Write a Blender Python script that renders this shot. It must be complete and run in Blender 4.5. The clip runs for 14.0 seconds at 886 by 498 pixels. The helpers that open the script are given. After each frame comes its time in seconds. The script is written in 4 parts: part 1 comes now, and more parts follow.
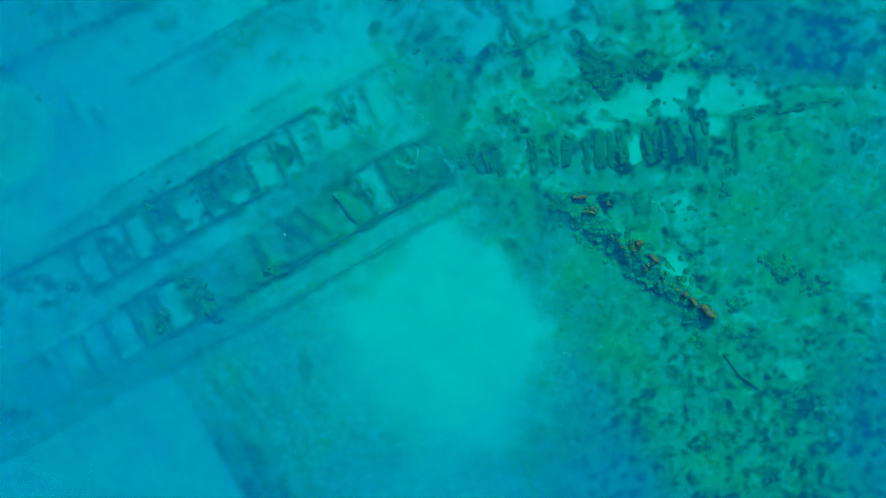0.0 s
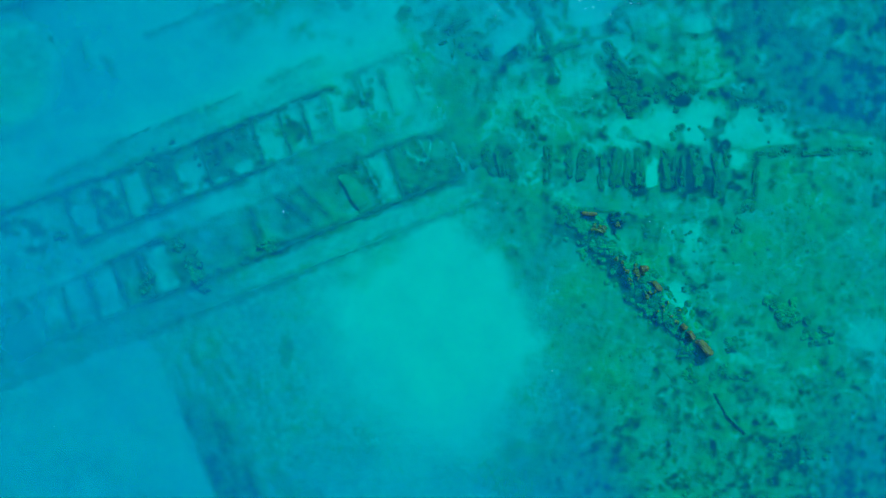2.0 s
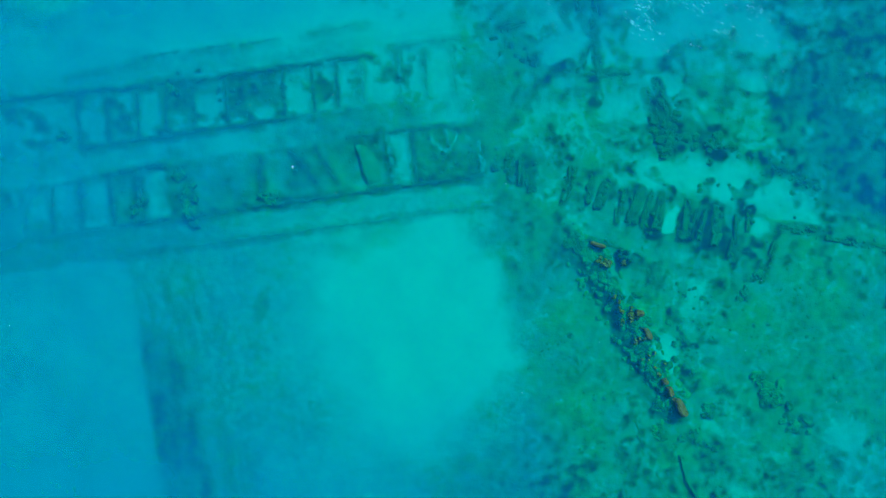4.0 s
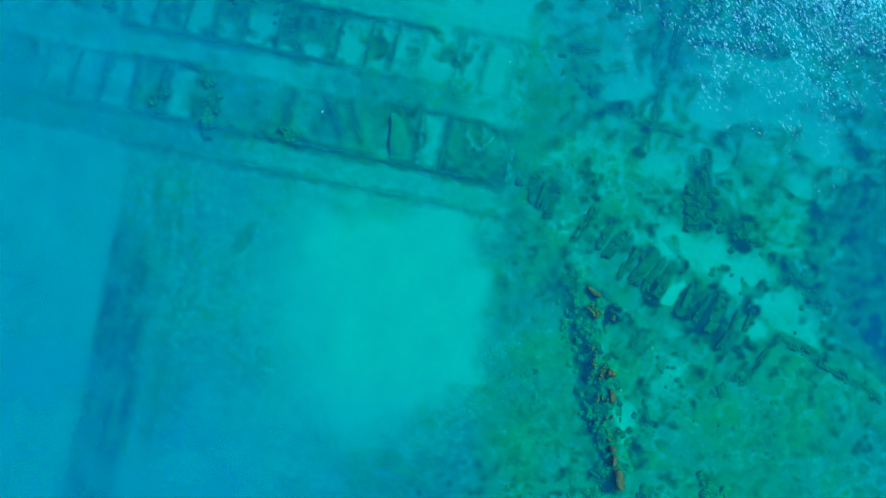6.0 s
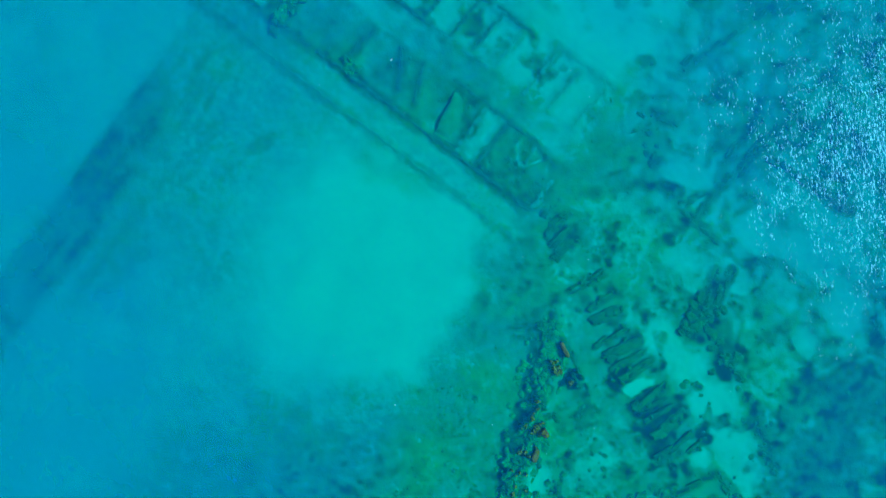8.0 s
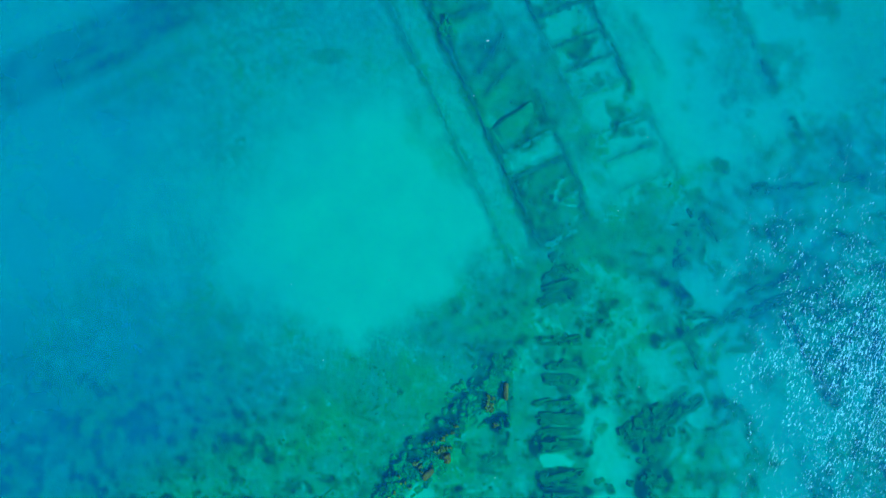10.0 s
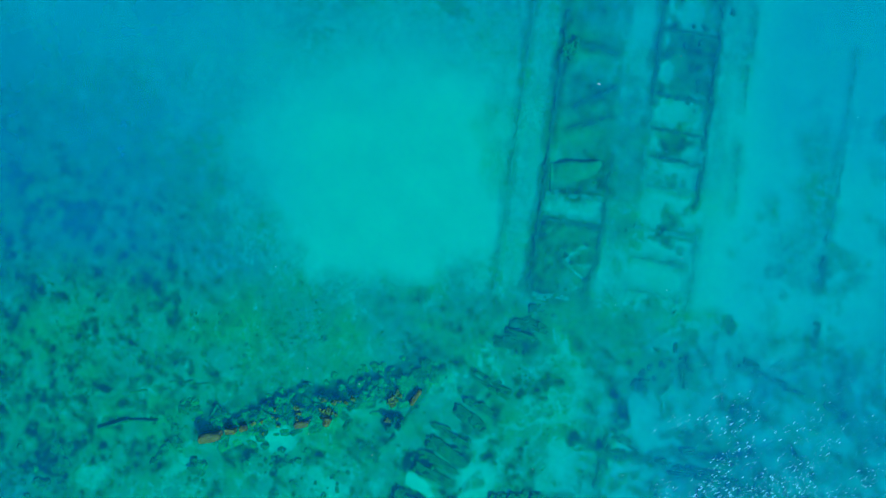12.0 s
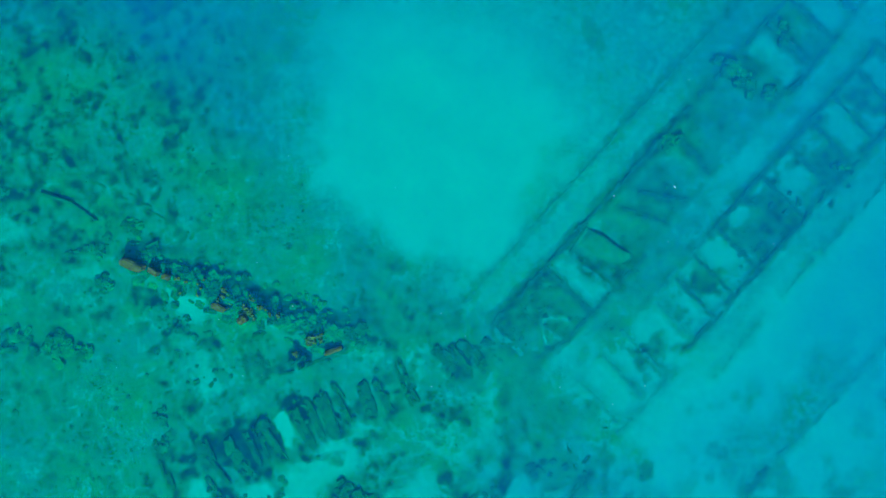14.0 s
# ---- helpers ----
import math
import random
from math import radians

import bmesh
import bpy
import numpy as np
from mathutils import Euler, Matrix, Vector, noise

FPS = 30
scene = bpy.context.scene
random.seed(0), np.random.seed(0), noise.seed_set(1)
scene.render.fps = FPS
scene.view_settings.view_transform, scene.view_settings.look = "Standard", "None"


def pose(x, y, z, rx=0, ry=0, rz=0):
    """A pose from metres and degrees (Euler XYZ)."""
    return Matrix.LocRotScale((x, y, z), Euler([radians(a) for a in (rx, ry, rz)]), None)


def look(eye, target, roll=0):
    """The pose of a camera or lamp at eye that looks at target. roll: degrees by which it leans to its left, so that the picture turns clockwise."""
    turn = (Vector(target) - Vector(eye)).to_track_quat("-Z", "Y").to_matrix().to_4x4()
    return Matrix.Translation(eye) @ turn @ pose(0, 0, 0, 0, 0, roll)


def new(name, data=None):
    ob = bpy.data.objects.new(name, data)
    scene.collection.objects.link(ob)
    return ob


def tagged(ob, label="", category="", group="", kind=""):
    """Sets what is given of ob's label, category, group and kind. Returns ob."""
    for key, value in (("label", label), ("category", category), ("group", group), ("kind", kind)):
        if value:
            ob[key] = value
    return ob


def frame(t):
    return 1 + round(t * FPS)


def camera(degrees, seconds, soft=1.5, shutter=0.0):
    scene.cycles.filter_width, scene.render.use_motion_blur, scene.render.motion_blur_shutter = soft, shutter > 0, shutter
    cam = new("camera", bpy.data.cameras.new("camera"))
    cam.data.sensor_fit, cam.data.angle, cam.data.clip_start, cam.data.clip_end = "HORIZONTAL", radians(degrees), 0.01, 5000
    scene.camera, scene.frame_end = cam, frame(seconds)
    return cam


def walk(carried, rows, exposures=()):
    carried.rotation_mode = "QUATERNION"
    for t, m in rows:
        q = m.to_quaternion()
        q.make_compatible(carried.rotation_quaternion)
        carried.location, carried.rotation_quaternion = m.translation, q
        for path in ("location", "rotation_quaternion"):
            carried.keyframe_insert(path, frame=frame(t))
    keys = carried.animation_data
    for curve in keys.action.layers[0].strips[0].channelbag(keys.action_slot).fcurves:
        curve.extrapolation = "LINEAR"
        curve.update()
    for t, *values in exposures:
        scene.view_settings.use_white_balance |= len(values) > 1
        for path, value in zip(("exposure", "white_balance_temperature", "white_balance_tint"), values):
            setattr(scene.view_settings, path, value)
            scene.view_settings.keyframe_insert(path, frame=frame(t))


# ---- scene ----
cam = camera(68.0, 14.0, soft=1.2)
# a drone that hangs over the ruins, looks straight down, turns to its left and sinks slowly
PATH = [
    (0, 1.962, -1.563, 31.337, -0.25, 0.00, 0.56),
    (0.5, 1.965, -1.526, 31.121, -0.30, -0.00, 1.03),
    (1, 1.956, -1.515, 30.912, -0.32, -0.00, 2.44),
    (1.5, 1.958, -1.541, 30.693, -0.32, -0.00, 5.27),
    (2, 1.947, -1.602, 30.468, -0.29, -0.00, 8.18),
    (2.5, 1.972, -1.708, 30.264, -0.17, 0.00, 11.22),
    (3, 1.989, -1.806, 30.051, -0.06, 0.00, 14.71),
    (3.2, 1.997, -1.846, 29.968, -0.07, 0.00, 16.26),
    (5.3, 2.258, -2.127, 28.891, 0.25, 0.00, 33.30),
    (5.5, 2.299, -2.165, 28.810, 0.28, 0.00, 35.61),
    (6, 2.406, -2.237, 28.611, 0.39, 0.00, 41.35),
    (6.5, 2.474, -2.229, 28.332, 0.33, -0.00, 47.50),
    (7, 2.502, -2.225, 28.098, 0.21, -0.00, 53.88),
    (7.5, 2.540, -2.200, 27.837, 0.13, -0.00, 60.37),
    (8, 2.597, -2.222, 27.639, 0.13, -0.00, 66.85),
    (8.2, 2.619, -2.233, 27.538, 0.10, -0.00, 69.54),
    (10.3, 2.907, -2.150, 26.480, -0.09, -0.00, 99.42),
    (10.5, 2.941, -2.125, 26.392, -0.06, -0.00, 102.75),
    (11, 3.046, -2.068, 26.205, -0.07, 0.00, 111.61),
    (11.5, 3.095, -2.001, 26.009, -0.10, 0.00, 119.55),
    (12, 3.127, -1.957, 25.776, -0.19, 0.00, 128.02),
    (12.5, 3.168, -1.914, 25.545, -0.26, 0.00, 136.36),
    (13, 3.231, -1.831, 25.265, -0.25, 0.00, 144.88),
    (13.5, 3.277, -1.718, 25.004, -0.21, -0.00, 153.43),
    (14, 3.320, -1.578, 24.742, -0.10, 0.00, 162.07),
]
walk(cam, [(t, pose(x, y, z, rx, ry, rz)) for t, x, y, z, rx, ry, rz in PATH])

# ---- light ----
WATER = 0.8                       # level of the sea
SUN_AZ, SUN_ZEN = radians(79), radians(41)
sun_way = Vector((math.sin(SUN_ZEN) * math.cos(SUN_AZ), math.sin(SUN_ZEN) * math.sin(SUN_AZ), math.cos(SUN_ZEN)))
world = bpy.data.worlds.new("sky")
scene.world = world
world.use_nodes = True
sky = world.node_tree.nodes.new("ShaderNodeTexSky")
sky.sky_type = "NISHITA"
sky.sun_disc = False
sky.sun_elevation = math.pi / 2 - SUN_ZEN
sky.sun_rotation = math.pi / 2 - SUN_AZ
background = world.node_tree.nodes["Background"]
background.inputs["Strength"].default_value = 0.15
world.node_tree.links.new(sky.outputs[0], background.inputs[0])
sun_data = bpy.data.lights.new("sun", "SUN")
sun_data.energy, sun_data.angle, sun_data.color = 2.5, radians(4), (1.0, 0.96, 0.9)
sun = new("sun", sun_data)
sun.matrix_world = look(sun_way * 200, (0, 0, 0))
scene.view_settings.exposure = 0.8


# ---- the plan: rooms along a quay, and a row of basins to the east ----
QUAY, QUAY_TURN = Vector((2.6, 1.7)), radians(29.9)
EAST, EAST_TURN = Vector((8.5, 2.4)), radians(7.5)


def rooms(u, v):
    """A place in the quay's own axes: u metres west along it, v metres inland."""
    c, s = math.cos(QUAY_TURN), math.sin(QUAY_TURN)
    return QUAY.x - c * u - s * v, QUAY.y - s * u + c * v


def smooth(a, b, x):
    k = np.clip((x - a) / (b - a), 0, 1)
    return k * k * (3 - 2 * k)


def lattice_noise(x, y, size, seed):
    """Smooth noise from 0 to 1 with features of that size in metres."""
    table = np.random.RandomState(seed).rand(256, 256)
    gx, gy = x / size, y / size
    ix, iy = np.floor(gx).astype(int), np.floor(gy).astype(int)
    fx, fy = gx - ix, gy - iy
    fx, fy = fx * fx * (3 - 2 * fx), fy * fy * (3 - 2 * fy)
    a, b = table[ix % 256, iy % 256], table[(ix + 1) % 256, iy % 256]
    c, d = table[ix % 256, (iy + 1) % 256], table[(ix + 1) % 256, (iy + 1) % 256]
    return (a * (1 - fx) + b * fx) * (1 - fy) + (c * (1 - fx) + d * fx) * fy


def layered(x, y, size, seed, steps=4):
    return sum(lattice_noise(x + 7.3 * n, y - 3.1 * n, size / 2**n, seed + n) / 2**n for n in range(steps)) / (2 - 2 / 2**steps)


def oval(x, y, cx, cy, rx, ry, turn=0.0):
    """How far from the middle of an oval, 0 there and 1 at its rim."""
    c, s = math.cos(radians(turn)), math.sin(radians(turn))
    dx, dy = x - cx, y - cy
    return np.sqrt(((dx * c + dy * s) / rx) ** 2 + ((dy * c - dx * s) / ry) ** 2)


def quay_axes(x, y):
    c, s = math.cos(QUAY_TURN), math.sin(QUAY_TURN)
    dx, dy = x - QUAY.x, y - QUAY.y
    return -dx * c - dy * s, -dx * s + dy * c


def quay_walls():
    """The kerb of the quay walk and the long walls of the two rows of rooms."""
    out = [(rooms(-0.3 + 5.75 * n, -1.2), rooms(5.4 + 5.75 * n, -1.22), 0.15, 0.17, "kerb") for n in range(3)]
    out += [(rooms(0.1 + 5.6 * n, 0.14), rooms(5.65 + 5.6 * n, 0.16), 0.2, h, "room") for n, h in enumerate((0.3, 0.32, 0.16, 0.12))]
    for u0, v0, u1, v1, h in ((0.3, 2.2, 1.6, 2.62, 0.16), (1.6, 2.62, 3.1, 2.64, 0.2), (3.1, 2.64, 5.7, 2.66, 0.16), (14.3, 2.64, 17.2, 2.56, 0.34), (17.3, 2.52, 21.0, 2.4, 0.12),
                              (4.6, 3.94, 8.0, 3.92, 0.1), (8.1, 3.92, 11.2, 3.92, 0.26), (11.3, 3.92, 14.4, 3.92, 0.28), (14.5, 3.92, 17.9, 3.9, 0.24),
                              (0.2, 6.5, 3.4, 6.45, 0.1), (4.4, 6.2, 8.4, 6.22, 0.2), (8.5, 6.22, 12.0, 6.24, 0.28), (12.1, 6.28, 16.0, 6.34, 0.2), (16.1, 6.38, 21.5, 6.6, 0.24)):
        out.append((rooms(u0, v0), rooms(u1, v1), 0.22, h, "room"))
    for u0, v0, u1, v1, h in ((4.3, 7.7, 7.2, 7.6, 0.05), (8.4, 7.55, 10.0, 7.5, 0.08), (10.6, 7.55, 14.6, 7.6, 0.08), (14.8, 7.5, 18.2, 7.2, 0.06)):
        out.append((rooms(u0, v0), rooms(u1, v1), 0.22, h, "room"))
    return out


def cross_walls():
    """The short walls that part the rooms."""
    out = []
    for u0, v0, u1, v1, h in ((21.0, 2.3, 21.1, 0.3, 0.14), (19.65, 2.3, 19.8, 0.3, 0.16), (18.3, 2.35, 18.5, 0.3, 0.18), (16.95, 2.45, 16.95, 0.25, 0.36), (15.6, 2.45, 15.65, 0.25, 0.34), (9.9, 2.4, 10.1, 0.4, 0.24),
                              (8.5, 2.4, 7.6, 1.0, 0.18), (7.35, 2.4, 6.7, 0.85, 0.2), (4.1, 2.45, 4.05, 0.4, 0.12), (2.97, 2.55, 3.05, 0.5, 0.3), (1.5, 2.45, 1.2, 0.8, 0.12), (0.05, 1.7, 0.0, 0.3, 0.14)):
        out.append((rooms(u0, v0), rooms(u1, v1), 0.24, h, "room"))
    tall = {17.96: 0.2, 16.6: 0.24, 15.2: 0.18, 13.92: 0.26, 12.64: 0.2, 11.1: 0.24, 8.45: 0.18, 7.1: 0.16, 6.0: 0.18, 4.85: 0.12, 3.15: 0.15, 1.95: 0.15, 0.62: 0.1}
    return out + [(rooms(u - 0.05, 6.1), rooms(u + 0.08, 4.15), 0.2, h, "room") for u, h in tall.items()]


def flat_walls():
    """Low walls on the sand flat behind the rooms."""
    out = []
    for u0, v0, u1, v1, w, h in ((-0.5, 11.7, 0.5, 11.65, 0.42, 0.22), (1.9, 11.6, 3.0, 11.6, 0.38, 0.2), (3.2, 11.65, 8.2, 11.75, 0.24, 0.12), (8.2, 11.75, 11.4, 11.8, 0.2, 0.07), (9.2, 14.85, 12.8, 15.2, 0.36, 0.16), (13.2, 15.3, 17.2, 15.5, 0.4, 0.2),
                                 (14.5, 13.3, 14.65, 10.6, 0.22, 0.1), (13.65, 11.6, 13.67, 10.6, 0.22, 0.1), (15.45, 12.0, 15.6, 10.8, 0.22, 0.08)):
        out.append((rooms(u0, v0), rooms(u1, v1), w, h, "flat"))
    return out


def shore_walls():
    """Broken walls of the eastern and north-eastern ground."""
    out = []
    for x0, y0, x1, y1, w, h in ((7.1, 0.65, 8.7, 0.95, 0.3, 0.26), (15.75, 4.75, 17.9, 5.12, 0.34, 0.3), (18.0, 5.12, 20.9, 5.55, 0.3, 0.22), (14.4, 7.25, 16.7, 6.95, 0.4, 0.3),
                                 (4.72, 10.0, 4.7, 7.75, 0.2, 0.14), (4.9, 7.7, 6.6, 8.6, 0.24, 0.18), (9.2, 7.4, 8.2, 8.7, 0.3, 0.26), (10.0, 5.9, 9.3, 7.3, 0.34, 0.3),
                                 (5.7, 8.0, 4.9, 9.4, 0.24, 0.2), (4.9, 9.4, 2.9, 14.2, 0.3, 0.24), (15.9, 3.9, 15.9, 2.2, 0.26, 0.24), (8.75, 1.03, 12.25, 1.24, 0.16, 0.16), (12.97, -6.03, 15.0, -7.9, 0.14, 0.14)):
        out.append(((x0, y0), (x1, y1), w, h, "shore"))
    for x0, y0, x1, y1, w, h in ((4.4, 12.1, 7.8, 14.4, 0.34, 0.26), (3.9, 15.6, 5.5, 14.1, 0.3, 0.24), (4.5, 10.6, 3.1, 13.9, 0.26, 0.2), (3.7, 10.5, 2.8, 12.4, 0.26, 0.2), (4.4, 14.2, 3.4, 15.5, 0.28, 0.2),
                                 (5.7, 14.0, 4.7, 15.8, 0.3, 0.22), (-0.4, 10.3, -1.5, 15.0, 0.3, 0.16), (0.3, 7.9, 1.6, 8.9, 0.24, 0.18), (1.2, 6.0, 1.0, 8.0, 0.24, 0.14), (7.9, 8.1, 9.9, 5.8, 0.3, 0.24)):
        out.append(((x0, y0), (x1, y1), w, h, "shore"))
    # straight beams on the shelf, added to draw the dark shadow line of a ledge
    for x0, y0, x1, y1, w, h in ((15.4, -6.7, 16.2, -7.45, 0.15, 0.18), (16.2, -7.45, 17.0, -8.2, 0.14, 0.2)):
        out.append(((x0, y0), (x1, y1), w, h, "beam"))
    return out


def basin_slabs():
    """Long slabs that part the east basins, the wide ones heaped with weed."""
    out = []
    for x0, y0, x1, y1, w, h in ((6.02, 3.6, 6.2, 2.0, 0.15, 0.3), (6.25, 3.57, 6.41, 2.1, 0.12, 0.22), (7.07, 3.6, 7.3, 2.44, 0.3, 0.24), (7.74, 3.72, 7.84, 2.37, 0.4, 0.24), (8.6, 3.5, 8.86, 2.05, 0.24, 0.34), (9.35, 3.7, 9.44, 2.3, 0.42, 0.42),
                                 (9.87, 3.81, 10.03, 2.28, 0.26, 0.44), (10.27, 4.01, 10.58, 2.49, 0.36, 0.5), (11.6, 4.05, 11.85, 2.5, 0.4, 0.5)):
        out.append(((x0, y0), (x1, y1), w, h, "slab"))
    for x0, y0, x1, y1, w, h in ((12.0, 4.0, 12.15, 2.6, 0.16, 0.36), (12.4, 4.01, 12.54, 2.84, 0.3, 0.3), (13.0, 4.28, 13.27, 2.78, 0.42, 0.44), (13.84, 4.25, 14.0, 2.63, 0.24, 0.38), (14.28, 4.54, 14.39, 4.01, 0.26, 0.3),
                                 (4.33, 2.92, 4.71, 2.0, 0.34, 0.32), (3.8, 3.0, 4.15, 2.05, 0.3, 0.32), (3.26, 3.15, 3.62, 2.12, 0.3, 0.3)):
        out.append(((x0, y0), (x1, y1), w, h, "slab"))
    return out


WALLS = quay_walls() + cross_walls() + flat_walls() + shore_walls() + basin_slabs()


def wall_field(x, y, kinds, reach=0.3):
    """The ridge along low walls, overgrown and also used to paint their shade: up to 1 on a tall wall, less on a low
    one, 0 beside it.
    """
    field = np.zeros(x.shape)
    inside = (np.abs(x) < 26) & (np.abs(y) < 22)
    px, py = x[inside], y[inside]
    frayed = (layered(px, py, 0.7, 145, 3) - 0.5) * 0.35
    f = np.zeros(px.shape)
    for (ax, ay), (bx, by), w, h, kind in WALLS:
        if kind in kinds:
            near = (px > min(ax, bx) - 1) & (px < max(ax, bx) + 1) & (py > min(ay, by) - 1) & (py < max(ay, by) + 1)
            qx, qy = px[near], py[near]
            ux, uy = bx - ax, by - ay
            k = np.clip(((qx - ax) * ux + (qy - ay) * uy) / (ux * ux + uy * uy), 0, 1)
            d = np.hypot(qx - ax - k * ux, qy - ay - k * uy) - w / 2 + frayed[near]
            f[near] = np.maximum(f[near], (1 - smooth(-0.1, reach, d)) * min(1.0, 0.26 + 2.2 * h))
    field[inside] = f
    return field


def sea_depth(x, y):
    """How deep and murky the water is, 0 to 1: shallow in the east, deep in the west and south."""
    u, v = quay_axes(x, y)
    d = 0.12 + 0.0 * x
    # over the quay rows it deepens westward, over the sand flat north of them a little sooner
    d = np.maximum(d, 0.3 * smooth(-6, 1, u) + 0.66 * smooth(5, 22, u))
    d = np.maximum(d, 0.52 * smooth(4, 9.5, v) * smooth(-5, 0, u) + 0.48 * smooth(4.5, 11, v) * smooth(5, 15, u))
    d = np.maximum(d, 0.62 * smooth(-0.5, 9.5, v - 0.1 * u) * smooth(3, -2, u))
    d = np.maximum(d, 0.46 * smooth(12, 19, x + 0.6 * (y - 5)) * smooth(4.5, 7.5, y))
    # harbour basin: pale and clear in its middle, deeper south and west
    basin = 0.2 + 0.33 * smooth(-7, -13.5, v) + 0.38 * smooth(-11, -18, v) + 0.34 * smooth(5, 12, u) + 0.32 * smooth(13, 18, u)
    inside = smooth(-0.9, -1.6, v) * smooth(-2.5, 0.5, u)
    d = d * (1 - inside) + basin * inside
    # south of the green shelf, and the far east
    d = np.maximum(d, 0.56 * smooth(-10.0, -15.5, y + 0.15 * (x - 10)) * smooth(5, 9, x))
    d = np.maximum(d, 0.3 * smooth(17, 24, x) + 0.25 * smooth(-4, -10, y) * smooth(17, 22, x))
    # over the heaps of rock in the rooms, and the stone platform in the north-west, it is shallower
    for cx, cy, r in ((-9.5, -4.3, 1.1), (-10.4, -3.5, 0.8), (-11.4, -5.4, 0.8), (-6.2, -2.8, 1.0), (-2.5, 0.8, 1.3), (0.6, 2.0, 1.4)):
        d = d * (1 - 0.38 * smooth(1.2, 0.4, oval(x, y, cx, cy, r, r)))
    d = d * (1 - 0.45 * smooth(1.25, 0.8, oval(x, y, *rooms(18.4, 12.2), 2.8, 2.4, 29.9)))
    return np.clip(d + (layered(x, y, 7, 90) - 0.5) * 0.16, 0, 1)


def room_cover(u, v, mid, blot):
    """Growth inside the two rows of rooms and on the lanes beside them."""
    walk = 0.25 + 0.16 * smooth(9, 13, u) + 0.12 * (mid - 0.5)
    cover = walk
    front = np.full(u.shape, 0.54)
    for u0, u1, much in ((-0.4, 1.4, 0.64), (1.4, 3.0, 0.72), (3.0, 4.05, 0.2), (4.05, 5.4, 0.6), (5.4, 7.2, 0.6), (8.9, 9.7, 0.38), (10.0, 11.4, 0.56), (13.1, 14.25, 0.72), (14.25, 15.5, 0.15), (15.6, 16.9, 0.5), (16.9, 21.5, 0.2)):
        front = front + (much - front) * smooth(u0 - 0.15, u0 + 0.25, u) * smooth(u1 + 0.15, u1 - 0.25, u)
    front = front + 0.8 * (blot - 0.5)
    cover = cover + (front - cover) * smooth(0.05, 0.25, v)
    lane = 0.24 + 0.22 * smooth(9.5, 6.5, u) * smooth(0, 3, u) + 0.3 * (mid - 0.5) + 0.5 * (blot - 0.5)
    cover = cover + (lane - cover) * smooth(2.5, 2.8, v)
    rear = 0.14 + 0.7 * smooth(0.48, 0.72, blot)
    for u0, u1, v0, v1, much in ((12.7, 13.8, 5.0, 6.3, 0.78), (11.2, 12.5, 5.4, 6.3, 0.5), (8.6, 11.0, 4.6, 6.3, 0.62), (9.6, 11.0, 5.2, 6.3, 0.78), (7.2, 8.4, 5.4, 6.3, 0.3), (4.9, 6.0, 4.0, 4.7, 0.36), (2.5, 7.0, 3.9, 4.4, 0.24), (-1.6, 0.3, 4.0, 6.4, 0.3), (17.9, 19.4, 4.0, 6.3, 0.26)):
        inside = smooth(u0 - 0.2, u0 + 0.2, u) * smooth(u1 + 0.2, u1 - 0.2, u) * smooth(v0 - 0.3, v0 + 0.2, v) * smooth(v1 + 0.2, v1 - 0.2, v)
        rear = rear + (much + 0.5 * (blot - 0.5) - rear) * inside
    cover = cover + (rear - cover) * smooth(3.8, 4.1, v)
    behind = 0.16 * smooth(3, 6, u) + 0.12 + 0.2 * (mid - 0.5)
    return cover + (behind - cover) * smooth(6.2, 6.6, v)


